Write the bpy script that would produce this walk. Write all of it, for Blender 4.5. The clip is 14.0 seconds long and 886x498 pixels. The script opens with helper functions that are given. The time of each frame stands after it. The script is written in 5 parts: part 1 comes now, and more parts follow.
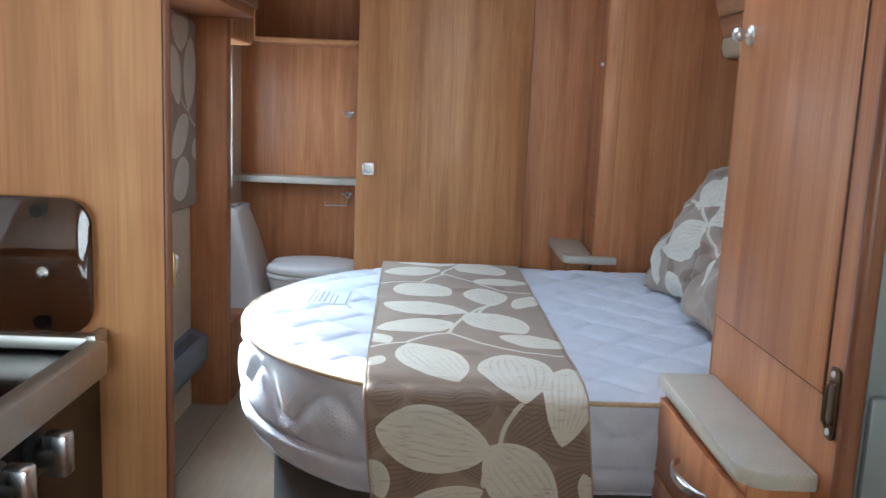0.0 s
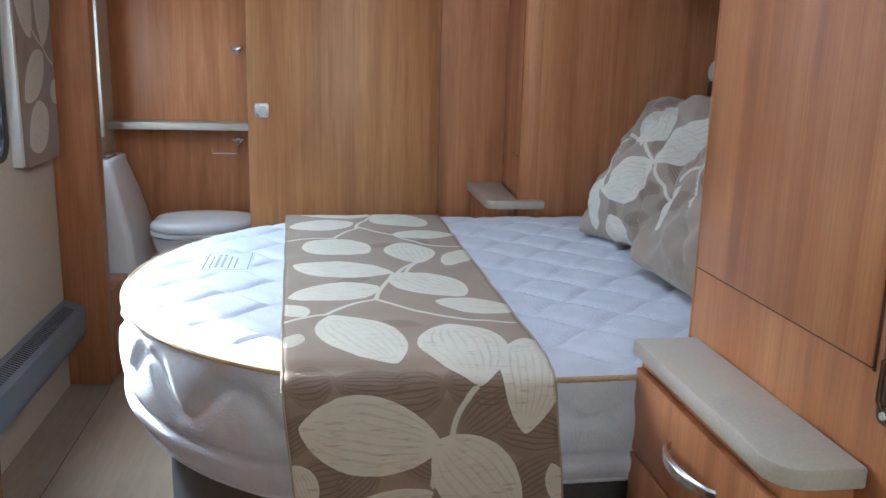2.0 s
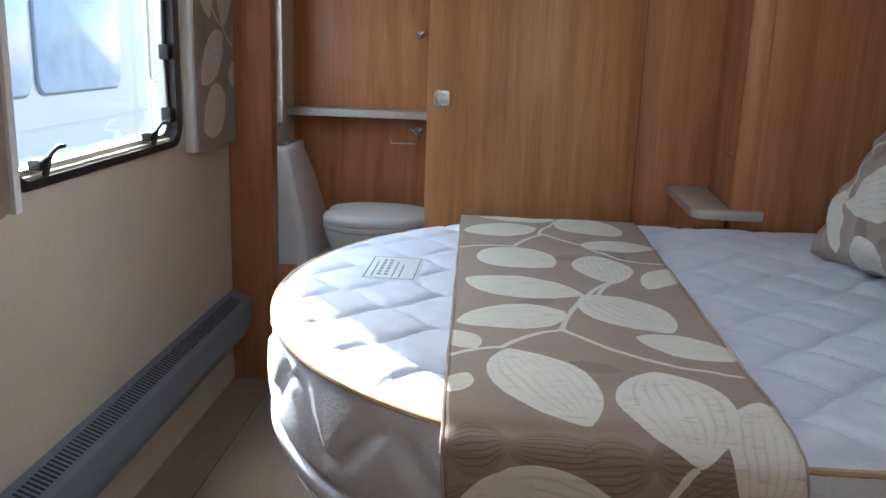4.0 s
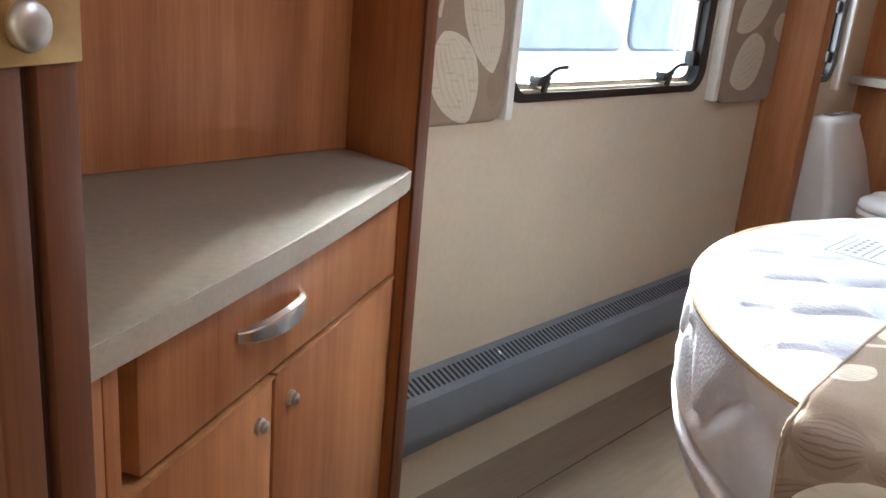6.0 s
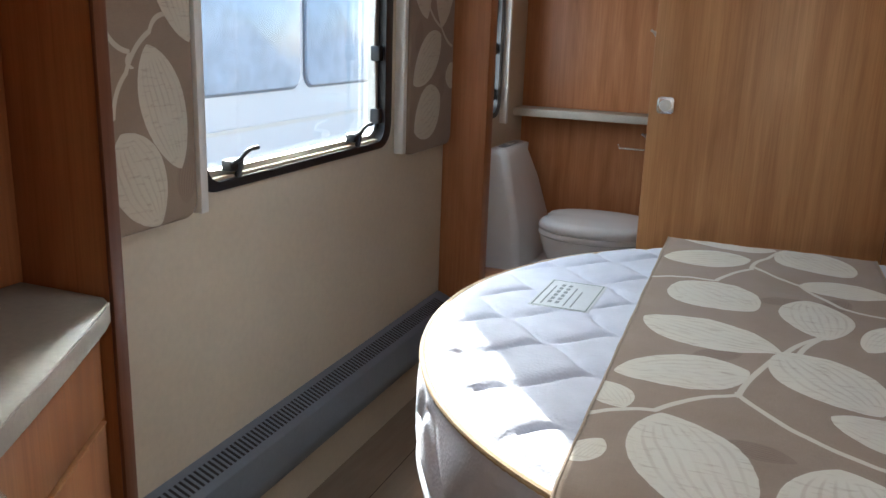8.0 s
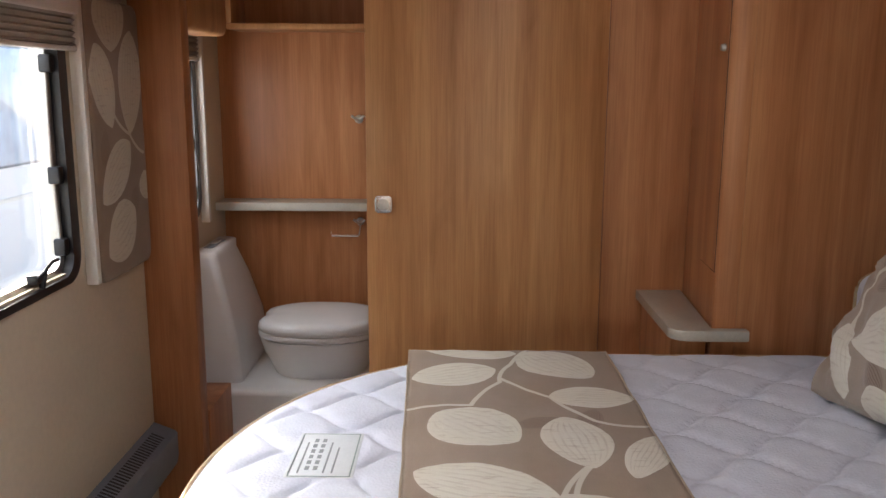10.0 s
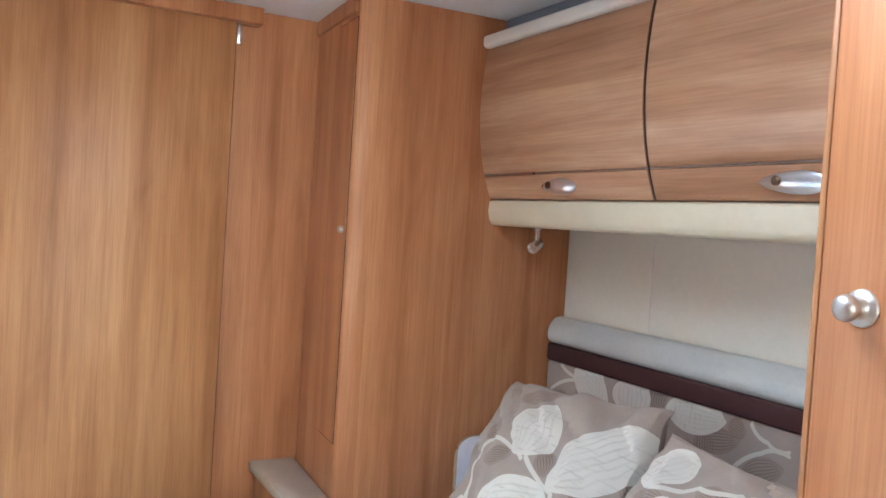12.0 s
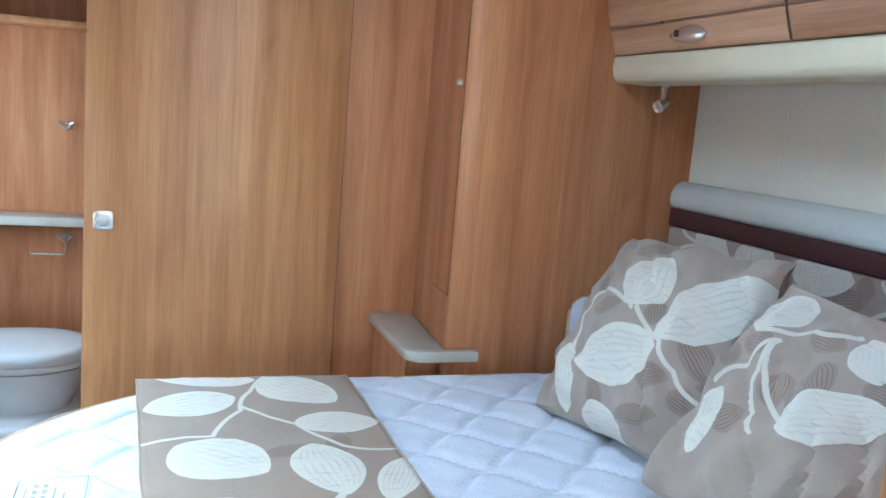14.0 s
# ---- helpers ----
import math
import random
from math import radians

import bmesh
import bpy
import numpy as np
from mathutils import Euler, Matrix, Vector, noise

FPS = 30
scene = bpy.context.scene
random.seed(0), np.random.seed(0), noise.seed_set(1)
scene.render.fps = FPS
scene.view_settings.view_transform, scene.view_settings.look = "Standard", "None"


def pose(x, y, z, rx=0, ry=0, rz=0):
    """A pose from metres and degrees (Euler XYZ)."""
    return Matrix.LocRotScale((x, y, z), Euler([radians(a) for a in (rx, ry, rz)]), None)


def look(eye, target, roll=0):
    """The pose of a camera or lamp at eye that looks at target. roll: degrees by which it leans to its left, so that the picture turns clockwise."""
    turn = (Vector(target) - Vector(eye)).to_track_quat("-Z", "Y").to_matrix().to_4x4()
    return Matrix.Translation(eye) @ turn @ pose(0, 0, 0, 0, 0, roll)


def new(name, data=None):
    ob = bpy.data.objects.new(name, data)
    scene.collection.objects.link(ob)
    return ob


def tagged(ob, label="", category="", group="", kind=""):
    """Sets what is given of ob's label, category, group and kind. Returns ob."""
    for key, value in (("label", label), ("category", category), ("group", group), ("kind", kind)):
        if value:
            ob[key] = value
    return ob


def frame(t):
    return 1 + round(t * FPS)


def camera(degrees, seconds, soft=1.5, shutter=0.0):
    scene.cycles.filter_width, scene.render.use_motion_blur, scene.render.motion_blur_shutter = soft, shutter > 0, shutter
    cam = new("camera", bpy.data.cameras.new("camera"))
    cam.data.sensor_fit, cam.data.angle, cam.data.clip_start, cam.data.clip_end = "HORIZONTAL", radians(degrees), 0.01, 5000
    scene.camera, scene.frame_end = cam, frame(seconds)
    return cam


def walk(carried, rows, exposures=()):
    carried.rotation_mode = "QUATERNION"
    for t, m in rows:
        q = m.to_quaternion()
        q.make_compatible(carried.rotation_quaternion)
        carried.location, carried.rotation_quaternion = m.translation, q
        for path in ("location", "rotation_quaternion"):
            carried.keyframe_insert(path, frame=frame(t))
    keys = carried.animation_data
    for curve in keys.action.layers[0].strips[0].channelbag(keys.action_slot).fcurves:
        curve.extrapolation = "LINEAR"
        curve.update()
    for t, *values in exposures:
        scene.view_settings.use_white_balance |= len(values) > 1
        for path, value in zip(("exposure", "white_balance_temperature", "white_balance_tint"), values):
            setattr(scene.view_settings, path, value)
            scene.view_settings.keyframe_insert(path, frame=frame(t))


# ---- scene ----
# the camera's path: seconds, eye, target, roll
cam = camera(55.3, 14.0)
PATH = [
    (0, (0.006, 0.205, 1.220), (0.029, 2.178, 0.894), 2.4),
    (0.5, (-0.019, 0.334, 1.190), (0.046, 2.300, 0.831), 0.3),
    (1, (-0.041, 0.374, 1.175), (0.202, 2.313, 0.750), 1.3),
    (1.5, (-0.054, 0.430, 1.179), (0.248, 2.356, 0.738), 1.7),
    (2, (-0.047, 0.51, 1.18), (0.229, 2.439, 0.733), 1.5),
    (2.5, (-0.035, 0.615, 1.185), (0.105, 2.56, 0.743), 1.1),
    (3, (-0.053, 0.686, 1.182), (-0.068, 2.632, 0.721), 0.5),
    (3.2, (-0.064, 0.722, 1.179), (-0.106, 2.666, 0.712), 0.6),
    (5.3, (0.054, 0.883, 1.09), (-0.633, 2.678, 0.537), 7.1),
    (5.5, (0.086, 0.906, 1.084), (-0.822, 2.595, 0.518), 6.4),
    (6, (0.129, 0.922, 1.083), (-1.15, 2.334, 0.475), 5.1),
    (6.5, (0.127, 0.964, 1.124), (-1.154, 2.38, 0.53), 4.8),
    (7, (0.114, 0.957, 1.173), (-1.168, 2.38, 0.598), 4.0),
    (7.5, (0.101, 0.953, 1.17), (-0.962, 2.558, 0.631), 1.3),
    (7.7, (0.087, 0.958, 1.174), (-0.815, 2.659, 0.632), 1.5),
    (9.8, (-0.047, 1.105, 1.291), (-0.21, 3.059, 0.896), -0.1),
    (10, (-0.052, 1.137, 1.311), (-0.085, 3.099, 0.925), 0.2),
    (10.5, (-0.122, 1.155, 1.316), (0.240, 3.106, 1.068), 1.7),
    (11, (-0.195, 1.173, 1.333), (0.630, 2.981, 1.109), 3.2),
    (11.5, (-0.171, 1.178, 1.387), (0.746, 2.951, 1.262), 4.1),
    (12, (-0.167, 1.194, 1.421), (0.753, 2.969, 1.362), 3.7),
    (12.5, (-0.177, 1.201, 1.441), (0.741, 2.977, 1.379), 3.4),
    (13, (-0.186, 1.190, 1.390), (0.728, 2.968, 1.352), 3.8),
    (13.5, (-0.178, 1.173, 1.346), (0.718, 2.952, 1.176), 4.5),
    (14, (-0.130, 1.172, 1.303), (0.515, 3.041, 0.999), 4.7),
]
EXPOSURES = [
    (0, 2.38, 5320, 2), (1, 2.32, 5220, 2), (2, 2.32, 5350, 2), (3.2, 1.73, 5550, 3), (5.3, 1.93, 5850, 7), (6, 2.48, 6050, 7), (6.5, 2.53, 6000, 7),
    (7, 1.93, 6050, 7), (7.7, 1.63, 6050, 6), (10, 1.84, 6900, 15), (10.5, 2.92, 7200, 11), (11.2, 3.23, 6420, 9), (12.5, 3.08, 5270, 2), (13, 3.08, 4920, -1), (13.5, 3.13, 4900, -6), (14, 3.03, 4900, -4)]
walk(cam, [(t, look(eye, target, roll)) for t, eye, target, roll in PATH], EXPOSURES)

# ---------------------------------------------------------------- world, sun, large lights
world = bpy.data.worlds.new("daylight")
scene.world = world
world.use_nodes = True
wn = world.node_tree
sky = wn.nodes.new("ShaderNodeTexSky")
sky.sky_type = "NISHITA"
sky.sun_disc = False
SUN = Vector((1.0, -1.34, -0.80)).normalized()          # the way the sunlight travels
sky.sun_elevation = math.asin(-SUN.z)
sky.sun_rotation = math.atan2(-SUN.x, -SUN.y)
wn.links.new(sky.outputs[0], wn.nodes["Background"].inputs[0])
wn.nodes["Background"].inputs[1].default_value = 0.15

sun = new("sun", bpy.data.lights.new("sun", "SUN"))
sun.data.energy, sun.data.angle, sun.data.color = 5.0, radians(0.5), (1.0, 0.95, 0.87)
sun.matrix_world = look((-6, 9, 6), Vector((-6, 9, 6)) + SUN)


def area_light(name, eye, target, width, height, watts, color):
    """Area lamp: sky light at an opening of the caravan, or added fill light."""
    lamp = new(name, bpy.data.lights.new(name, "AREA"))
    lamp.data.shape, lamp.data.size, lamp.data.size_y = "RECTANGLE", width, height
    lamp.data.energy, lamp.data.color = watts, color
    lamp.matrix_world = look(eye, target)
    return lamp


SKY_BLUE = (0.86, 0.93, 1.0)
area_light("window_light", (-1.30, 2.67, 1.86), (0.1, 2.6, 0.55), 0.85, 0.50, 5.6, SKY_BLUE).data.spread = radians(110)
area_light("washroom_window_light", (-0.962, 3.84, 1.13), (0.0, 3.86, 1.05), 0.26, 0.44, 0.8, (0.90, 0.95, 1.0))
# added fill lamp on the kitchen side, where the wall has no window
area_light("kitchen_fill_light", (-0.93, 0.25, 1.25), (1, 0.6, 1.1), 0.9, 0.45, 0.35, (0.96, 0.98, 1.0))
area_light("front_window_light", (-0.2, -2.45, 1.2), (0.1, 2, 1.0), 1.2, 0.75, 8.0, (1.0, 0.97, 0.92))
# unseen fill lamp added over the bed to brighten its top
area_light("bed_fill_light", (0.10, 2.0, 2.02), (0.10, 2.01, 0), 0.5, 0.5, 1.2, (0.90, 0.94, 1.0))


# ---------------------------------------------------------------- material tools
class Tree:
    """Short ways to write a node material."""

    def __init__(self, name):
        self.mat = bpy.data.materials.new(name)
        self.mat.use_nodes = True
        self.t = self.mat.node_tree
        self.bsdf = self.t.nodes["Principled BSDF"]

    def node(self, kind):
        return self.t.nodes.new(kind)

    def link(self, a, b):
        self.t.links.new(a, b)

    def put(self, socket, value):
        if isinstance(value, bpy.types.NodeSocket):
            self.link(value, socket)
        else:
            socket.default_value = value

    def math(self, op, a, b=0.0, clamp=False):
        n = self.t.nodes.new("ShaderNodeMath")
        n.operation, n.use_clamp = op, clamp
        self.put(n.inputs[0], a)
        self.put(n.inputs[1], b)
        return n.outputs[0]

    def coords(self, which="Object"):
        return self.t.nodes.new("ShaderNodeTexCoord").outputs[which]

    def mapping(self, vector, scale=(1, 1, 1), loc=(0, 0, 0), rot=(0, 0, 0), kind="POINT"):
        n = self.t.nodes.new("ShaderNodeMapping")
        n.vector_type = kind
        n.inputs["Location"].default_value = loc
        n.inputs["Rotation"].default_value = rot
        n.inputs["Scale"].default_value = scale
        self.link(vector, n.inputs["Vector"])
        return n.outputs[0]

    def noise(self, vector, scale=5.0, detail=3.0, rough=0.5, distortion=0.0):
        n = self.t.nodes.new("ShaderNodeTexNoise")
        n.inputs["Scale"].default_value = scale
        n.inputs["Detail"].default_value = detail
        n.inputs["Roughness"].default_value = rough
        n.inputs["Distortion"].default_value = distortion
        self.link(vector, n.inputs["Vector"])
        return n.outputs[0]

    def ramp(self, value, stops):
        n = self.t.nodes.new("ShaderNodeValToRGB")
        e = n.color_ramp.elements
        while len(e) < len(stops):
            e.new(0.5)
        for el, (p, c) in zip(e, stops):
            el.position, el.color = p, (*c, 1) if len(c) == 3 else c
        self.link(value, n.inputs[0])
        return n.outputs[0]

    def mix(self, fac, a, b, blend="MIX"):
        n = self.t.nodes.new("ShaderNodeMix")
        n.data_type, n.blend_type = "RGBA", blend
        self.put(n.inputs[0], fac)
        self.put(n.inputs[6], (*a, 1) if isinstance(a, tuple) and len(a) == 3 else a)
        self.put(n.inputs[7], (*b, 1) if isinstance(b, tuple) and len(b) == 3 else b)
        return n.outputs[2]

    def bump(self, height, strength=0.2, distance=0.002):
        n = self.t.nodes.new("ShaderNodeBump")
        n.inputs["Strength"].default_value = strength
        n.inputs["Distance"].default_value = distance
        self.link(height, n.inputs["Height"])
        self.link(n.outputs[0], self.bsdf.inputs["Normal"])

    def surface(self, color=None, rough=None, metal=None):
        for key, v in (("Base Color", color), ("Roughness", rough), ("Metallic", metal)):
            if v is not None:
                self.put(self.bsdf.inputs[key], (*v, 1) if isinstance(v, tuple) and len(v) == 3 else v)
        return self


def wood(name, dark, mid, light, axis="z", rough=0.38):
    """Foil-faced veneer with long streaks along one axis."""
    t = Tree(name)
    c = t.coords()
    rnd = t.node("ShaderNodeObjectInfo").outputs["Random"]
    comb = t.node("ShaderNodeCombineXYZ")
    for i in range(3):
        t.link(t.math("MULTIPLY", rnd, (3.1, 5.3, 2.2)[i]), comb.inputs[i])
    add = t.node("ShaderNodeVectorMath")
    t.link(c, add.inputs[0])
    t.link(comb.outputs[0], add.inputs[1])
    v = add.outputs[0]
    along = {"x": 0, "y": 1, "z": 2}[axis]

    def stretched(across, length):
        return tuple(length if i == along else across for i in range(3))
    broad = t.noise(t.mapping(v, stretched(9.0, 0.35)), 1.0, 3.0, 0.55, 0.5)
    streak = t.noise(t.mapping(v, stretched(22.0, 0.8)), 1.0, 2.5, 0.5, 0.4)
    pore = t.noise(t.mapping(v, stretched(260.0, 7.0)), 1.0, 2.0, 0.6)
    figure = t.noise(t.mapping(v, stretched(14.0, 2.4)), 1.0, 2.0, 0.5, 1.6)
    s = t.math("ADD", t.math("MULTIPLY", broad, 0.50), t.math("MULTIPLY", streak, 0.30))
    s = t.math("ADD", s, t.math("MULTIPLY", figure, 0.20))
    col = t.ramp(s, [(0.39, dark), (0.50, mid), (0.61, light)])
    thin = t.noise(t.mapping(v, stretched(90.0, 1.6)), 1.0, 3.0, 0.6, 0.4)
    col = t.mix(t.ramp(thin, [(0.50, (0, 0, 0)), (0.70, (0.30, 0.30, 0.30))]), col, dark)
    pr = t.ramp(pore, [(0.38, (0.70, 0.66, 0.62)), (0.58, (1.0, 1.0, 1.0))])
    col = t.mix(0.34, col, pr, "MULTIPLY")
    t.surface(col, t.math("ADD", t.math("MULTIPLY", pore, 0.14), rough - 0.07))
    t.bsdf.inputs["Specular IOR Level"].default_value = 0.32
    t.bump(pore, 0.10, 0.0006)
    return t.mat


def plain(name, color, rough=0.5, metal=0.0, grain=0.06, scale=40.0, bump=0.05, coat=0.0):
    """Painted, moulded or coated surface with slight mottling."""
    t = Tree(name)
    c = t.coords()
    n = t.noise(c, scale, 3.0, 0.6)
    big = t.noise(c, scale / 14, 2.0, 0.5)
    f = t.math("ADD", t.math("MULTIPLY", n, 0.5), t.math("MULTIPLY", big, 0.5))
    lo = tuple(x * (1 - grain) for x in color)
    hi = tuple(min(1.0, x * (1 + grain)) for x in color)
    t.surface(t.ramp(f, [(0.35, lo), (0.65, hi)]), t.math("ADD", t.math("MULTIPLY", big, 0.12), rough - 0.06), metal)
    t.bsdf.inputs["Coat Weight"].default_value = coat
    t.bump(n, bump, 0.001)
    return t.mat


def leaf_group(stem=False):
    """Node group: from a leaf's or a stem's own coordinates (-1..1) to its mask and its veins."""
    g = bpy.data.node_groups.new("stem_shape" if stem else "leaf_shape", "ShaderNodeTree")
    g.interface.new_socket("Vector", in_out="INPUT", socket_type="NodeSocketVector")
    g.interface.new_socket("Mask", in_out="OUTPUT", socket_type="NodeSocketFloat")
    g.interface.new_socket("Vein", in_out="OUTPUT", socket_type="NodeSocketFloat")
    gi, go = g.nodes.new("NodeGroupInput"), g.nodes.new("NodeGroupOutput")
    sep = g.nodes.new("ShaderNodeSeparateXYZ")
    g.links.new(gi.outputs[0], sep.inputs[0])

    def m(op, a, b=0.0, clamp=False):
        n = g.nodes.new("ShaderNodeMath")
        n.operation, n.use_clamp = op, clamp
        for s, v in zip(n.inputs, (a, b)):
            if isinstance(v, bpy.types.NodeSocket):
                g.links.new(v, s)
            else:
                s.default_value = v
        return n.outputs[0]
    a, b = sep.outputs[0], sep.outputs[1]
    h = m("SUBTRACT", 1.0, m("MULTIPLY", a, a))
    if stem:
        b = m("ADD", b, m("MULTIPLY", m("SUBTRACT", h, 0.6), 1.5))
        g.links.new(m("MULTIPLY", m("SUBTRACT", m("MINIMUM", m("MULTIPLY", h, 4.0), 0.8), m("ABSOLUTE", b)), 5.0, True), go.inputs[0])
        return g
    h = m("MULTIPLY", m("POWER", m("MAXIMUM", h, 0.0), 0.72), m("MAXIMUM", m("SUBTRACT", 1.0, m("MULTIPLY", a, 0.12)), 0.3))
    g.links.new(m("MULTIPLY", m("SUBTRACT", h, m("ABSOLUTE", b)), 22.0, True), go.inputs[0])
    ratio = m("DIVIDE", b, m("MAXIMUM", h, 0.08))
    wob = m("MULTIPLY", m("SINE", m("MULTIPLY", a, 9.0)), 0.35)
    lines = m("MULTIPLY", m("SUBTRACT", m("SINE", m("ADD", m("MULTIPLY", ratio, 27.0), wob)), 0.35), 1.8, True)
    inner = m("MULTIPLY", m("MULTIPLY", m("SUBTRACT", 0.88, m("ABSOLUTE", ratio)), 7.0, True), m("MULTIPLY", m("SUBTRACT", 0.80, m("ABSOLUTE", a)), 7.0, True))
    g.links.new(m("MULTIPLY", lines, inner), go.inputs[1])
    return g


LEAF, STEM = leaf_group(), leaf_group(True)
# pods of the printed cloth: centre across, centre along, angle, length, width
TOP_PODS = [
    (-0.003, 3.004, 170, 0.211, 0.097), (-0.038, 2.852, -159, 0.187, 0.132), (0.180, 2.918, -51, 0.208, 0.153), (0.230, 2.728, -5, 0.165, 0.121), (0.002, 2.580, -40, 0.190, 0.171),
    (0.175, 2.524, -83, 0.207, 0.123), (0.281, 2.464, -114, 0.181, 0.074), (0.010, 2.359, -19, 0.233, 0.138), (-0.011, 2.181, -154, 0.200, 0.133), (0.185, 2.236, -58, 0.228, 0.146),
    (0.258, 2.075, -28, 0.169, 0.095), (0.033, 1.906, -67, 0.262, 0.141), (0.197, 1.850, -86, 0.240, 0.150), (-0.089, 2.057, -56, 0.090, 0.063), (-0.083, 1.890, 72, 0.071, 0.042)]
HANGING_PODS = [
    (0.039, 1.657, -10, 0.222, 0.131), (0.206, 1.580, -46, 0.191, 0.125), (0.053, 1.525, 24, 0.181, 0.080), (-0.065, 1.578, -71, 0.082, 0.050), (0.292, 1.765, -97, 0.225, 0.105),
    (0.333, 1.564, -73, 0.084, 0.036)]
PODS = TOP_PODS + HANGING_PODS
STEMS = [
    (0.113, 2.985, -118, 0.162, 0.013), (0.065, 2.866, -104, 0.128, 0.013), (0.022, 2.745, -115, 0.160, 0.013), (-0.072, 2.668, -170, 0.147, 0.013), (0.101, 2.776, -48, 0.155, 0.013),
    (0.181, 2.667, -59, 0.149, 0.013), (0.260, 2.598, -15, 0.104, 0.013), (0.166, 2.387, -113, 0.151, 0.013), (0.157, 2.389, -120, 0.157, 0.013), (0.094, 2.230, -106, 0.228, 0.013),
    (0.018, 2.083, -133, 0.153, 0.013), (-0.068, 2.009, -149, 0.103, 0.013), (0.110, 2.081, -49, 0.154, 0.013), (0.230, 1.995, -24, 0.183, 0.013), (0.178, 1.694, -116, 0.092, 0.013),
    (0.145, 1.615, -109, 0.100, 0.013)]
SKETCHES = [
    (0.045, 1.742, -1, 0.130, 0.061), (0.106, 1.726, 6, 0.096, 0.090), (0.226, 1.688, 36, 0.120, 0.086), (0.288, 1.656, -11, 0.130, 0.086), (0.191, 1.739, 1, 0.085, 0.076),
    (-0.052, 1.744, 10, 0.077, 0.079), (-0.078, 1.661, 37, 0.119, 0.060), (-0.030, 1.584, 13, 0.095, 0.090), (0.225, 1.728, -1, 0.081, 0.080), (0.299, 1.583, 36, 0.106, 0.080),
    (0.122, 1.609, -33, 0.105, 0.061), (0.017, 1.582, 42, 0.096, 0.065), (0.120, 2.600, 20, 0.100, 0.050), (0.030, 2.270, 40, 0.090, 0.050), (0.100, 1.970, -10, 0.090, 0.045),
    (0.210, 2.620, 70, 0.090, 0.050)]


def leaf_cloth(name, ground, pod, dark, pods, stems, sketches):
    """Woven cloth printed with seed pods on stems."""
    t = Tree(name)
    uv = t.coords("UV")
    jit = t.noise(uv, 14.0, 2.0)

    def layer(rows, shape=LEAF):
        mask = vein = None
        for x, y, a, l, w in rows:
            v = t.mapping(uv, (l / 2, w / 2, 1), (x, y, 0), (0, 0, radians(a)), "TEXTURE")
            g = t.node("ShaderNodeGroup")
            g.node_tree = shape
            t.link(v, g.inputs[0])
            vm = t.math("MULTIPLY", g.outputs[0], g.outputs[1])
            mask = g.outputs[0] if mask is None else t.math("MAXIMUM", mask, g.outputs[0])
            vein = vm if vein is None else t.math("MAXIMUM", vein, vm)
        return mask, vein
    pm, pv = layer(pods)
    sm, _ = layer(stems, STEM)
    km, kv = layer(sketches)
    weave = t.noise(t.mapping(uv, (500, 60, 1)), 1.0, 3.0, 0.65)
    weave2 = t.noise(t.mapping(uv, (60, 500, 1)), 1.0, 3.0, 0.65)
    thread = t.math("MULTIPLY", t.math("ADD", weave, weave2), 0.5)
    blot = t.noise(uv, 9.0, 3.0, 0.6)
    lo = tuple(c * 0.82 for c in ground)
    col = t.ramp(t.math("ADD", t.math("MULTIPLY", blot, 0.45), t.math("MULTIPLY", thread, 0.55)), [(0.35, lo), (0.65, ground)])
    col = t.mix(t.math("MULTIPLY", km, t.math("ADD", 0.40, t.math("MULTIPLY", kv, 0.6))), col, dark)
    col = t.mix(t.math("MULTIPLY", sm, 0.9), col, pod)
    vcol = t.mix(0.42, pod, ground)
    brush = t.math("MULTIPLY", pv, t.ramp(jit, [(0.35, (0.2, 0.2, 0.2)), (0.6, (1, 1, 1))]))
    podcol = t.mix(t.math("MULTIPLY", brush, 0.70), pod, vcol)
    fleck = t.noise(t.mapping(uv, (26, 150, 1)), 1.0, 3.0, 0.6, 0.3)
    podcol = t.mix(t.ramp(fleck, [(0.56, (0, 0, 0)), (0.72, (0.55, 0.55, 0.55))]), podcol, ground)
    edge = t.noise(uv, 60.0, 2.0)
    col = t.mix(t.ramp(t.math("ADD", pm, t.math("MULTIPLY", t.math("SUBTRACT", edge, 0.5), 0.9)), [(0.40, (0, 0, 0)), (0.60, (1, 1, 1))]), col, podcol)
    t.surface(col, 0.9)
    t.bsdf.inputs["Sheen Weight"].default_value = 0.15
    crease = t.noise(t.mapping(uv, (38, 90, 1)), 1.0, 3.0, 0.6, 0.6)
    h = t.math("ADD", thread, t.math("MULTIPLY", pm, 0.5))
    h = t.math("ADD", h, t.math("MULTIPLY", crease, 0.40))
    h = t.math("SUBTRACT", h, t.math("MULTIPLY", brush, 0.4))
    t.bump(h, 0.5, 0.0016)
    return t.mat


# ---------------------------------------------------------------- materials
WOOD = wood("veneer", (0.355, 0.136, 0.052), (0.478, 0.201, 0.083), (0.575, 0.270, 0.122))
WOOD_DOOR = wood("door_veneer", (0.375, 0.164, 0.063), (0.500, 0.240, 0.098), (0.595, 0.312, 0.139))
WOOD_FLAT = wood("locker_veneer", (0.36, 0.18, 0.092), (0.50, 0.275, 0.150), (0.62, 0.38, 0.23), "y", 0.33)
WOOD_EDGE = wood("edge_band", (0.14, 0.05, 0.025), (0.20, 0.08, 0.04), (0.26, 0.11, 0.055))
# these two darks also paint the shade inside door and panel gaps
GROOVE = plain("groove_and_gap_shade", (0.06, 0.027, 0.015), 0.7)
DARK_TRIM_GAP = plain("dark_brown_trim_and_gap_shade", (0.028, 0.011, 0.008), 0.45)
WALLBOARD = plain("cream_wallboard", (0.66, 0.57, 0.43), 0.6, 0, 0.05, 60, 0.12)
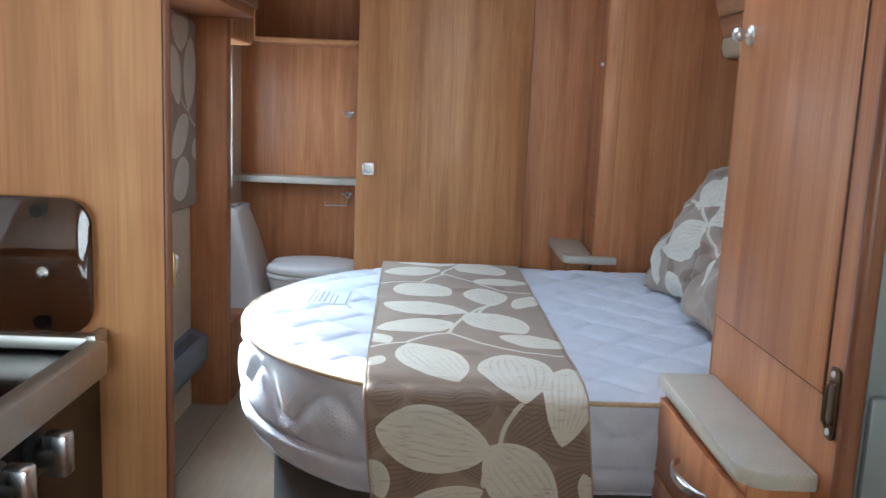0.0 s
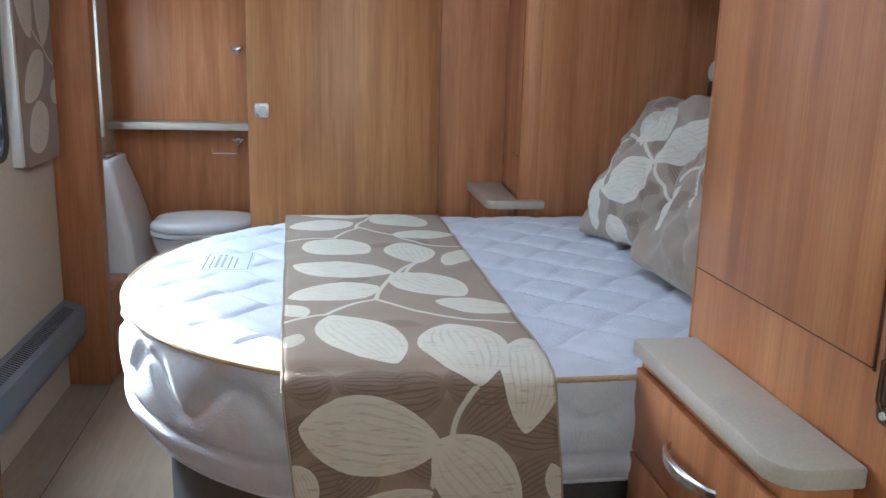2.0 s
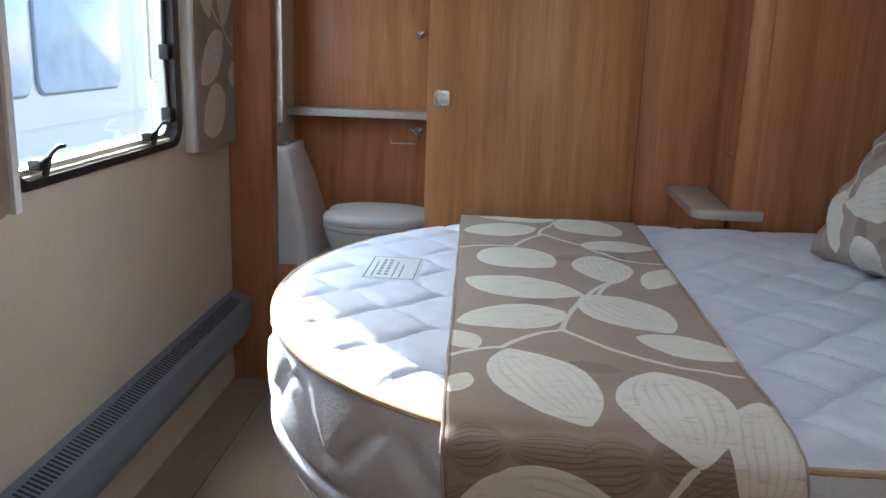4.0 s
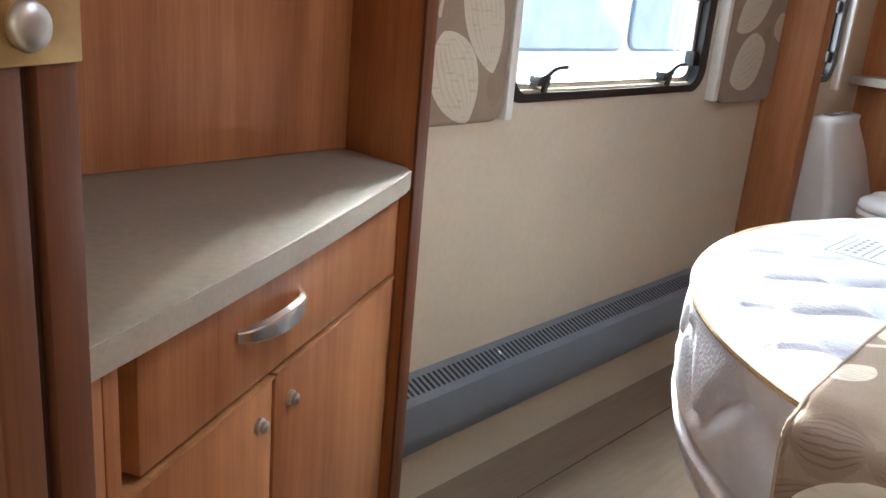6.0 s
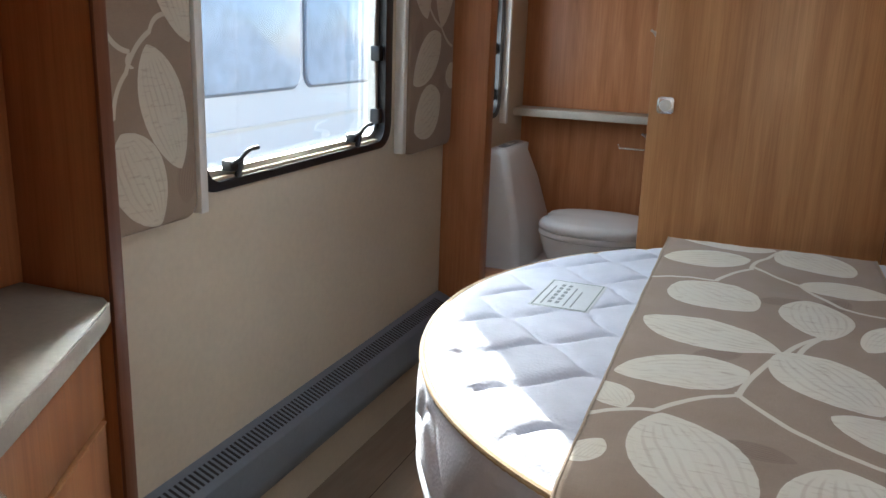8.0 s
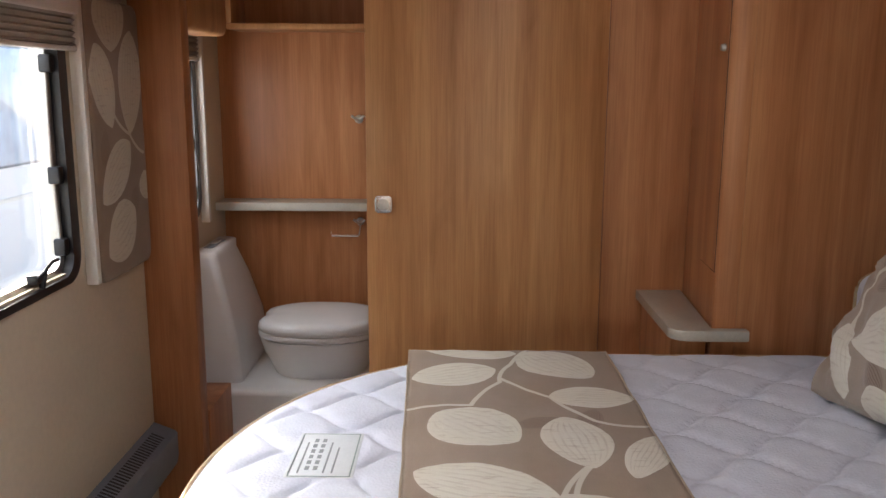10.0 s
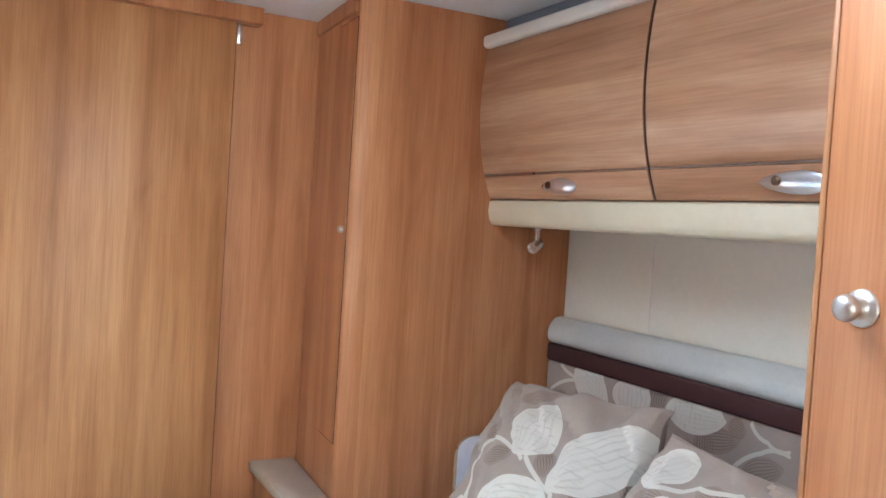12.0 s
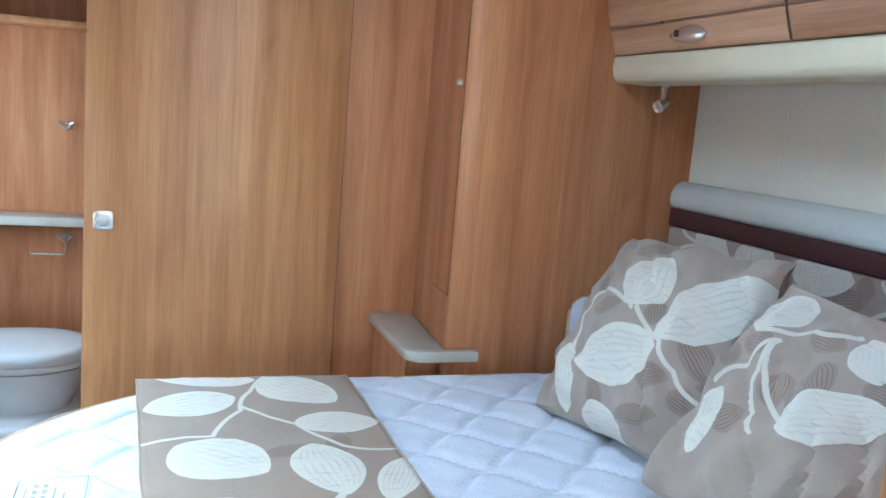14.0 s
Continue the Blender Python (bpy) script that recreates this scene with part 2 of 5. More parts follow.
HEADWALL = plain("pale_wallboard", (0.74, 0.69, 0.57), 0.55, 0, 0.03, 50, 0.08)
CEILING = plain("ceiling_board", (0.80, 0.80, 0.79), 0.6, 0, 0.02, 80, 0.08)
CREAM_PLASTIC = plain("cream_plastic", (0.70, 0.62, 0.44), 0.4, 0, 0.03)
WHITE_PLASTIC = plain("white_plastic", (0.84, 0.86, 0.86), 0.20, 0, 0.02, 20, 0.0)
GREY_MOULDING = plain("grey_moulding", (0.30, 0.31, 0.30), 0.5, 0, 0.05, 60, 0.04)
GREY_PANEL = plain("grey_satin_panel", (0.20, 0.215, 0.215), 0.35, 0, 0.05, 30, 0.02)
LINER = plain("ivory_liner", (0.78, 0.76, 0.70), 0.4, 0, 0.02)
LAMINATE = plain("stone_laminate", (0.50, 0.47, 0.40), 0.42, 0, 0.10, 180, 0.06)
COUNTER = plain("grey_beige_laminate", (0.365, 0.347, 0.275), 0.45, 0, 0.12, 90, 0.06)
GREY_DUCT = plain("grey_duct_plastic", (0.20, 0.23, 0.27), 0.5, 0, 0.06, 90, 0.06)
BLACK = plain("black_rubber", (0.012, 0.012, 0.014), 0.35, 0, 0.1)
BLACK_GLOSS = plain("black_gloss", (0.010, 0.010, 0.012), 0.10, 0, 0.05, 20, 0.0)
CHROME = plain("brushed_chrome", (0.82, 0.83, 0.84), 0.26, 1.0, 0.04, 60, 0.02)
SATIN = plain("satin_chrome", (0.66, 0.69, 0.72), 0.28, 1.0, 0.04, 60, 0.02)
RAIL_METAL = plain("brown_anodised_metal", (0.42, 0.35, 0.31), 0.30, 1.0, 0.08, 80, 0.02)
STEEL = plain("satin_steel", (0.58, 0.57, 0.54), 0.46, 1.0, 0.08, 100, 0.03)
BRASS = plain("old_brass", (0.42, 0.28, 0.12), 0.4, 1.0, 0.15, 60, 0.05)
BRONZE = plain("bronze_catch", (0.16, 0.10, 0.06), 0.38, 1.0, 0.15, 60, 0.05)
DIVAN = plain("grey_divan_cloth", (0.085, 0.080, 0.078), 0.9, 0, 0.15, 300, 0.3)
MAROON = plain("maroon_cloth", (0.060, 0.018, 0.018), 0.85, 0, 0.12, 260, 0.3)
BOLSTER = plain("pale_grey_leatherette", (0.62, 0.63, 0.58), 0.5, 0, 0.05, 120, 0.15)
PIPING = plain("gold_cord", (0.46, 0.34, 0.20), 0.8, 0, 0.2, 300, 0.4)
BLIND = plain("pleated_blind_cloth", (0.42, 0.38, 0.33), 0.85, 0, 0.08, 100, 0.1)
HEM = plain("hem_thread", (0.40, 0.32, 0.24), 0.9, 0, 0.1, 300, 0.2)
INK = plain("grey_print", (0.24, 0.27, 0.28), 0.8)
LABEL_CLOTH = plain("label_cloth", (0.64, 0.68, 0.70), 0.85, 0, 0.05, 200, 0.1)
LABEL_BORDER = plain("label_border", (0.25, 0.33, 0.31), 0.85)
CARAVAN_WHITE = plain("caravan_paint", (0.80, 0.81, 0.82), 0.35, 0, 0.02, 8, 0.02)
GRAVEL = plain("gravel", (0.48, 0.46, 0.42), 0.9, 0, 0.35, 60, 0.6)
# pale blue base colour stands in for sky reflected in the panes
TINT = plain("sky_reflecting_acrylic", (0.42, 0.50, 0.60), 0.06, 0, 0.2, 6, 0.0)
RUNNER_ZONES = ((2.42, 9.0), (1.81, 2.42), (0.0, 1.81))       # stretches along the runner, each with its share of the print


def in_zone(items, lo, hi):
    """The printed shapes that reach into one stretch of the runner."""
    return [p for p in items if p[1] + 0.5 * max(p[3], p[4]) > lo and p[1] - 0.5 * max(p[3], p[4]) < hi]


RUNNER = [leaf_cloth("printed_runner_cloth", (0.33, 0.25, 0.185), (0.66, 0.63, 0.54), (0.18, 0.125, 0.09),
                     pods=in_zone(PODS, lo, hi), stems=in_zone(STEMS, lo, hi), sketches=in_zone(SKETCHES, lo, hi)) for lo, hi in RUNNER_ZONES]
CUSHION_A = leaf_cloth(
    "printed_cushion_cloth", (0.39, 0.315, 0.255), (0.65, 0.62, 0.54), (0.20, 0.145, 0.11),
    pods=[(-0.020, 0.098, 86, 0.134, 0.129), (0.145, 0.074, 50, 0.221, 0.129), (-0.002, -0.068, -160, 0.205, 0.124), (-0.118, -0.139, -68, 0.141, 0.061), (0.016, -0.198, -4, 0.129, 0.068)],
    stems=[(0.045, 0.005, -29, 0.122, 0.013), (0.114, -0.042, -45, 0.067, 0.013), (0.171, -0.082, -28, 0.090, 0.013), (-0.037, 0.042, 161, 0.076, 0.013), (-0.105, 0.056, 176, 0.081, 0.013),
          (-0.147, 0.016, -98, 0.096, 0.013), (-0.123, -0.082, -62, 0.140, 0.013)],
    sketches=[(0.105, -0.086, 15, 0.069, 0.053), (-0.083, 0.024, 10, 0.102, 0.052), (-0.066, 0.174, 25, 0.091, 0.042), (0.171, -0.026, -43, 0.097, 0.057), (0.106, -0.159, 16, 0.098, 0.044),
          (0.043, 0.034, -53, 0.064, 0.047), (-0.016, -0.153, -34, 0.078, 0.044), (0.180, -0.105, -10, 0.058, 0.049), (0.226, 0.034, -47, 0.076, 0.051), (-0.141, 0.081, 13, 0.056, 0.058),
          (0.206, -0.058, 32, 0.047, 0.031)])
CUSHION_B = leaf_cloth(
    "printed_cushion_cloth_b", (0.39, 0.315, 0.255), (0.65, 0.62, 0.54), (0.20, 0.145, 0.11),
    pods=[(0.055, 0.122, -41, 0.098, 0.067), (0.061, 0.017, 32, 0.172, 0.080), (-0.138, -0.071, -83, 0.120, 0.085), (-0.147, 0.144, -101, 0.103, 0.100)],
    stems=[(-0.114, 0.067, -122, 0.068, 0.013), (-0.149, 0.017, -129, 0.067, 0.013), (-0.096, 0.061, -83, 0.066, 0.013), (-0.076, 0.001, -61, 0.077, 0.013), (-0.047, -0.044, -51, 0.044, 0.013),
          (-0.087, 0.058, -68, 0.077, 0.013), (-0.041, 0.002, -36, 0.092, 0.013), (-0.105, 0.111, 26, 0.093, 0.013), (-0.030, 0.137, 11, 0.086, 0.013)],
    sketches=[(-0.029, 0.123, -5, 0.077, 0.046), (0.011, 0.060, -45, 0.069, 0.061), (-0.044, 0.022, 113, 0.063, 0.065), (-0.128, 0.077, 2, 0.078, 0.049), (-0.171, 0.043, 113, 0.051, 0.042),
          (-0.085, -0.054, 54, 0.057, 0.052), (0.102, 0.079, 7, 0.053, 0.041), (0.002, 0.019, 76, 0.045, 0.035), (0.107, 0.025, 71, 0.042, 0.032)])
CURTAIN_NEAR = leaf_cloth(
    "printed_curtain_cloth", (0.34, 0.25, 0.175), (0.62, 0.56, 0.44), (0.24, 0.165, 0.115),
    pods=[(0.267, 0.203, -71, 0.228, 0.111), (0.201, 0.087, -63, 0.187, 0.128), (0.060, 0.330, -70, 0.210, 0.125), (0.310, 0.420, -75, 0.220, 0.125), (0.150, 0.500, -65, 0.220, 0.125)],
    stems=[(0.255, 0.348, -142, 0.054, 0.013), (0.206, 0.301, -132, 0.099, 0.013), (0.160, 0.234, -116, 0.087, 0.013), (0.160, 0.315, -36, 0.070, 0.013), (0.188, 0.284, -75, 0.027, 0.013)],
    sketches=[(0.080, 0.160, 70, 0.130, 0.070), (0.320, 0.080, 80, 0.100, 0.060)])
CURTAIN_FAR = leaf_cloth(
    "printed_curtain_cloth_b", (0.34, 0.25, 0.175), (0.62, 0.56, 0.44), (0.24, 0.165, 0.115),
    pods=[(0.075, 0.483, -69, 0.219, 0.135), (0.134, 0.650, -88, 0.165, 0.199), (0.245, 0.492, -99, 0.272, 0.158), (0.123, 0.268, -145, 0.240, 0.126), (0.133, 0.112, -153, 0.212, 0.156), (0.312, 0.214, -79, 0.083, 0.093)],
    stems=[(0.072, 0.439, -28, 0.137, 0.013), (0.173, 0.383, -30, 0.123, 0.013), (0.264, 0.328, -32, 0.116, 0.013)],
    sketches=[(0.060, 0.330, 80, 0.100, 0.060), (0.230, 0.180, 60, 0.100, 0.060)])
HEADCLOTH = leaf_cloth(
    "printed_headboard_cloth", (0.39, 0.315, 0.255), (0.65, 0.62, 0.54), (0.20, 0.145, 0.11),
    pods=[(1.042, 2.885, -114, 0.156, 0.107), (1.043, 2.731, -175, 0.097, 0.139), (1.051, 2.525, -87, 0.179, 0.087), (0.880, 2.900, 40, 0.200, 0.120), (0.860, 2.530, 65, 0.200, 0.120),
          (1.030, 2.100, 172, 0.200, 0.140), (0.930, 1.850, 75, 0.180, 0.110)],
    stems=[(1.064, 2.992, -112, 0.105, 0.013), (1.025, 3.001, 112, 0.128, 0.013), (1.042, 2.919, -103, 0.067, 0.013), (1.021, 2.858, -115, 0.080, 0.013), (1.027, 2.311, 100, 0.075, 0.013),
          (0.989, 2.385, 128, 0.116, 0.013), (1.053, 2.353, -123, 0.061, 0.013), (1.035, 2.304, -96, 0.059, 0.013)],
    sketches=[(1.064, 2.647, -179, 0.079, 0.074), (1.014, 2.453, -77, 0.115, 0.057), (0.990, 2.492, -176, 0.079, 0.064), (0.983, 2.339, -69, 0.110, 0.059), (1.006, 2.914, -120, 0.072, 0.066),
          (1.048, 2.408, -102, 0.050, 0.050)])


def mattress_material():
    t = Tree("quilted_ticking")
    c = t.coords()
    v = t.node("ShaderNodeTexVoronoi")
    v.inputs["Scale"].default_value = 190.0
    t.link(c, v.inputs["Vector"])
    n = t.noise(c, 30.0, 2.0)
    t.surface(t.ramp(n, [(0.3, (0.59, 0.625, 0.71)), (0.7, (0.65, 0.685, 0.77))]), 0.85)
    t.bsdf.inputs["Sheen Weight"].default_value = 0.2
    t.bump(t.math("ADD", v.outputs["Distance"], t.math("MULTIPLY", n, 0.3)), 0.5, 0.0012)
    return t.mat


TICKING = mattress_material()


def floor_material():
    t = Tree("vinyl_floor")
    c = t.coords()
    grain = t.noise(t.mapping(c, (60, 5, 5)), 1.0, 4.0, 0.6)
    blot = t.noise(c, 4.0, 3.0)
    s = t.math("ADD", t.math("MULTIPLY", grain, 0.6), t.math("MULTIPLY", blot, 0.4))
    t.surface(t.ramp(s, [(0.3, (0.27, 0.20, 0.14)), (0.7, (0.36, 0.28, 0.20))]), 0.5)
    t.bump(grain, 0.1, 0.001)
    return t.mat


VINYL = floor_material()


def glass(name, color, rough=0.0, through_=1.0):
    t = Tree(name)
    t.surface(color, rough)
    t.bsdf.inputs["Transmission Weight"].default_value = through_
    t.bsdf.inputs["IOR"].default_value = 1.45
    return t.mat


PANE = glass("window_acrylic", (0.95, 0.97, 0.98))
FROSTED = glass("frosted_acrylic", (0.92, 0.95, 0.96), 0.6)
SMOKED = glass("smoked_glass", (0.35, 0.28, 0.24))


# ---------------------------------------------------------------- mesh tools
def box(x0, x1, y0, y1, z0, z1, bevel=0.0, seg=2, bm=None):
    """A box, with rounded edges if bevel is given."""
    one = bmesh.new()
    bmesh.ops.create_cube(one, size=1.0)
    for v in one.verts:
        v.co = Vector((x0 if v.co.x < 0 else x1, y0 if v.co.y < 0 else y1, z0 if v.co.z < 0 else z1))
    if bevel:
        bmesh.ops.bevel(one, geom=one.edges[:], offset=bevel, segments=seg, affect="EDGES", profile=0.5)
    return one if bm is None else join(bm, one)


def join(bm, other):
    """Adds the other bmesh to bm."""
    me = bpy.data.meshes.new("tmp")
    other.to_mesh(me)
    other.free()
    bm.from_mesh(me)
    bpy.data.meshes.remove(me)
    return bm


def prism(points, axis, a, b, bevel=0.0, seg=2, only=None):
    """A closed outline pushed along an axis; points are in the other two axes' order."""
    bm = bmesh.new()

    def at(p, h):
        return {"x": (h, p[0], p[1]), "y": (p[0], h, p[1]), "z": (p[0], p[1], h)}[axis]
    lo = [bm.verts.new(at(p, a)) for p in points]
    hi = [bm.verts.new(at(p, b)) for p in points]
    n = len(points)
    for i in range(n):
        bm.faces.new((lo[i], lo[(i + 1) % n], hi[(i + 1) % n], hi[i]))
    bm.faces.new(lo[::-1])
    bm.faces.new(hi)
    bmesh.ops.recalc_face_normals(bm, faces=bm.faces[:])
    if bevel:
        bmesh.ops.bevel(bm, geom=[e for e in bm.edges if only is None or only(e)], offset=bevel, segments=seg, affect="EDGES", profile=0.5)
    return bm


def round_rect(u0, u1, v0, v1, r, seg=8):
    """Outline of a rectangle with round corners."""
    out = []
    for cu, cv, a in ((u1 - r, v1 - r, 0), (u0 + r, v1 - r, 90), (u0 + r, v0 + r, 180), (u1 - r, v0 + r, 270)):
        for i in range(seg + 1):
            t = radians(a + 90 * i / seg)
            out.append((cu + r * math.cos(t), cv + r * math.sin(t)))
    return out


def ring(outer, inner, axis, a, b):
    """A frame between two outlines of the same count, pushed along an axis."""
    bm = bmesh.new()

    def at(p, h):
        return {"x": (h, p[0], p[1]), "y": (p[0], h, p[1]), "z": (p[0], p[1], h)}[axis]
    rows = [[bm.verts.new(at(p, h)) for p in pts] for pts, h in ((outer, a), (outer, b), (inner, b), (inner, a))]
    n = len(outer)
    for k in range(4):
        q, w = rows[k], rows[(k + 1) % 4]
        for i in range(n):
            bm.faces.new((q[i], q[(i + 1) % n], w[(i + 1) % n], w[i]))
    bmesh.ops.recalc_face_normals(bm, faces=bm.faces[:])
    return bm


def lathe(profile, centre, axis="z", seg=24):
    """A turned solid: profile rows of (radius, height along the axis)."""
    bm = bmesh.new()
    rows = []
    for r, h in profile:
        row = []
        for i in range(seg):
            t = 2 * math.pi * i / seg
            c, s = r * math.cos(t), r * math.sin(t)
            row.append(bm.verts.new(Vector(centre) + Vector({"x": (h, c, s), "y": (c, h, s), "z": (c, s, h)}[axis])))
        rows.append(row)
    for q, w in zip(rows, rows[1:]):
        for i in range(seg):
            bm.faces.new((q[i], q[(i + 1) % seg], w[(i + 1) % seg], w[i]))
    bm.faces.new(rows[0])
    bm.faces.new(rows[-1])
    bmesh.ops.recalc_face_normals(bm, faces=bm.faces[:])
    return bm


def tube(points, radius, seg=14):
    """A round bar along a line of points."""
    bm = bmesh.new()
    pts = [Vector(p) for p in points]
    rows = []
    for i, p in enumerate(pts):
        d = (pts[min(i + 1, len(pts) - 1)] - pts[max(i - 1, 0)]).normalized()
        up = Vector((0, 0, 1)) if abs(d.z) < 0.9 else Vector((1, 0, 0))
        a = d.cross(up).normalized()
        b = a.cross(d)
        rows.append([bm.verts.new(p + radius * (math.cos(2 * math.pi * k / seg) * a + math.sin(2 * math.pi * k / seg) * b)) for k in range(seg)])
    for q, w in zip(rows, rows[1:]):
        for k in range(seg):
            bm.faces.new((q[k], q[(k + 1) % seg], w[(k + 1) % seg], w[k]))
    bm.faces.new(rows[0])
    bm.faces.new(rows[-1])
    bmesh.ops.recalc_face_normals(bm, faces=bm.faces[:])
    return bm


def mesh_object(name, bm, material, smooth=True, sharp=29):
    me = bpy.data.meshes.new(name)
    if len(bm.faces) and max(len(f.verts) for f in bm.faces) >= 20:
        sharp = 52                         # turned parts
    bm.to_mesh(me)
    bm.free()
    me.materials.append(material)
    if smooth:
        me.shade_smooth()
        me.set_sharp_from_angle(angle=radians(sharp))
    return new(name, me)


def part(name, bm, material, parent, label="", smooth=True):
    """One mesh under a thing or under a part."""
    ob = mesh_object(name, bm, material, smooth)
    ob.parent = parent
    ob.matrix_parent_inverse = base_of(parent).inverted()
    return tagged(ob, label) if label else ob


def base_of(ob):
    m = Matrix.Translation(ob.location)
    return m if ob.parent is None else m


def thing(name, place, label, category, group="", kind=""):
    """An Empty at the base of a thing made of parts."""
    ob = new(name)
    ob.location = place
    ob.empty_display_size = 0.1
    return tagged(ob, label, category, group, kind)


def solid(name, bm, material, label="", category="", group="", kind="", smooth=True):
    """A top-level thing of one mesh."""
    return tagged(mesh_object(name, bm, material, smooth), label, category, group, kind)


# ---------------------------------------------------------------- the shell
LX, RX, CEIL = -0.95, 1.20, 1.955
BACK, FRONT = 4.36, -2.50
solid("floor", box(LX - 0.04, RX + 0.04, FRONT, BACK, -0.05, 0.0), VINYL, "beige wood-look vinyl floor with faint joints", "floor", kind="structure")
for i, x in enumerate((-0.805,)):
    solid("trim", box(x - 0.001, x + 0.001, 1.1, 3.45, 0.0, 0.0008), GROOVE, "dark joint in the vinyl floor", "trim", kind="structure")

roof = box(LX - 0.04, RX + 0.04, FRONT, 1.75, CEIL, CEIL + 0.04)
# unseen hole left in the ceiling for the added bed lamp
for ya, yb, hole in ((1.75, 2.25, 0.10),):
    box(LX - 0.04, hole - 0.25, ya, yb, CEIL, CEIL + 0.04, bm=roof)
    box(hole + 0.25, RX + 0.04, ya, yb, CEIL, CEIL + 0.04, bm=roof)
box(LX - 0.04, RX + 0.04, 2.25, BACK, CEIL, CEIL + 0.04, bm=roof)
solid("ceiling", roof, CEILING, "plain off-white ceiling boards", "ceiling", kind="structure", smooth=False)

W1 = (2.25, 3.06, 0.878, 1.45)
W2 = (3.66, 4.02, 0.878, 1.45)
wl = box(LX - 0.035, LX, FRONT, W1[0], 0, CEIL)
for y0, y1 in ((W1[1], W2[0]), (W2[1], BACK)):
    box(LX - 0.035, LX, y0, y1, 0, CEIL, bm=wl)
for w in (W1, W2):
    box(LX - 0.035, LX, w[0], w[1], 0, w[2], bm=wl)
    box(LX - 0.035, LX, w[0], w[1], w[3], CEIL, bm=wl)
solid("wall_west", wl, WALLBOARD, "cream wallboard side wall with window openings", "wall", kind="structure", smooth=False)
# unseen outer skin, kept white as a reflector for the parked caravan
solid("wall_bounce_skin", box(LX - 0.040, LX - 0.0355, FRONT, W1[0] - 0.03, -0.3, 2.2, bm=box(LX - 0.040, LX - 0.0355, W1[1] + 0.03, W2[0] - 0.03, -0.3, 2.2, bm=box(LX - 0.040, LX - 0.0355, W1[0] - 0.03, W1[1] + 0.03, -0.3, W1[2] - 0.03))), CARAVAN_WHITE, "unseen white outer skin added to bounce sunlight onto the parked caravan", "wall", kind="structure", smooth=False)
solid("wall_east", box(RX, RX + 0.035, FRONT, BACK, 0, CEIL), HEADWALL, "pale cream wallboard behind the bed head", "wall", kind="structure", smooth=False)
solid("wall_north", box(LX, RX, BACK, BACK + 0.035, 0, CEIL), WOOD, "brown veneer end wall of the washroom", "wall", kind="structure", smooth=False)
ws = box(LX, RX, FRONT - 0.035, FRONT, 0, 0.82)
box(LX, RX, FRONT - 0.035, FRONT, 1.58, CEIL, bm=ws)
box(LX, -0.80, FRONT - 0.035, FRONT, 0.82, 1.58, bm=ws)
box(0.40, RX, FRONT - 0.035, FRONT, 0.82, 1.58, bm=ws)
solid("wall_south", ws, WALLBOARD, "plain cream front end wall", "wall", kind="structure", smooth=False)

# unseen half-height wall across the lounge end, added to shade low surfaces; joint in the board over the bed head
solid("wall_half", box(LX, 0.72, -0.56, -0.52, 0, 0.99, 0.004), WOOD, "unseen brown veneer half-height wall added to block low front light", "wall", kind="structure")
solid("trim", box(RX - 0.0012, RX + 0.001, 2.7445, 2.7460, 1.192, 1.43), LINER, "thin joint between two wallboards", "trim", kind="structure")

# partition to the washroom, with its jamb
PY = 3.46
wp = box(-0.20, 0.60, PY, PY + 0.03, 0, CEIL)
box(0.60, RX, PY + 0.003, PY + 0.03, 0, CEIL, bm=wp)
solid("wall_partition", wp, WOOD, "brown veneer partition in front of the washroom", "wall", kind="structure", smooth=False)
solid("wall_jamb", box(LX, -0.805, 3.49, 3.555, 0, CEIL, 0.004), WOOD, "brown veneer jamb post beside the washroom doorway", "wall", kind="structure")
solid("trim_rail", box(-0.80, 0.41, 3.405, 3.459, 1.912, 1.954, 0.003), WOOD, "brown veneer pelmet over the sliding door track", "trim", kind="structure")

# sliding door, open
d = thing("door_1", (0.02, 3.43, 0), "brown veneer sliding door standing open over the partition", "door", kind="structure")
part("leaf", box(-0.30, 0.345, 3.43, 3.454, 0.012, 1.925, 0.002), WOOD_DOOR, d)
# dark strip paints the shadow line between door and partition
part("edge_band", box(0.3452, 0.3466, 3.4305, 3.4535, 0.012, 1.925), WOOD_EDGE, d, "dark strip standing for the shadow beside the door edge")
lk = part("lock_plate", prism(round_rect(-0.278, -0.230, 0.960, 1.008, 0.011, 5), "y", 3.4225, 3.4297, 0.0015), CHROME, d, "square chrome lock plate with a round insert")
part("lock_insert", lathe([(0.0165, 0), (0.0165, -0.003), (0.012, -0.0045)], (-0.254, 3.4223, 0.984), "y"), STEEL, lk)
part("guide_clip", box(0.352, 0.366, 3.448, 3.459, 1.86, 1.912, 0.002), CHROME, d, "small chrome door guide")

# ---------------------------------------------------------------- window units in the side wall


def latch(parent, y, z, sign):
    """Window catch: a black body with a bent lever."""
    x = LX - 0.002
    b = part("catch", box(x - 0.012, x + 0.014, y - 0.022, y + 0.022, z - 0.010, z + 0.012, 0.004), BLACK, parent, "black window catch with a bent lever")
    part("lever", tube([(x + 0.012, y - 0.020 * sign, z + 0.004), (x + 0.020, y, z + 0.014), (x + 0.022, y + 0.012 * sign, z + 0.024), (x + 0.020, y + 0.034 * sign, z + 0.030), (x + 0.020, y + 0.062 * sign, z + 0.030)], 0.0045), BLACK, b)
    part("pivot", tube([(x + 0.008, y + 0.006 * sign, z - 0.022), (x + 0.016, y + 0.006 * sign, z + 0.014)], 0.007), BLACK, b)


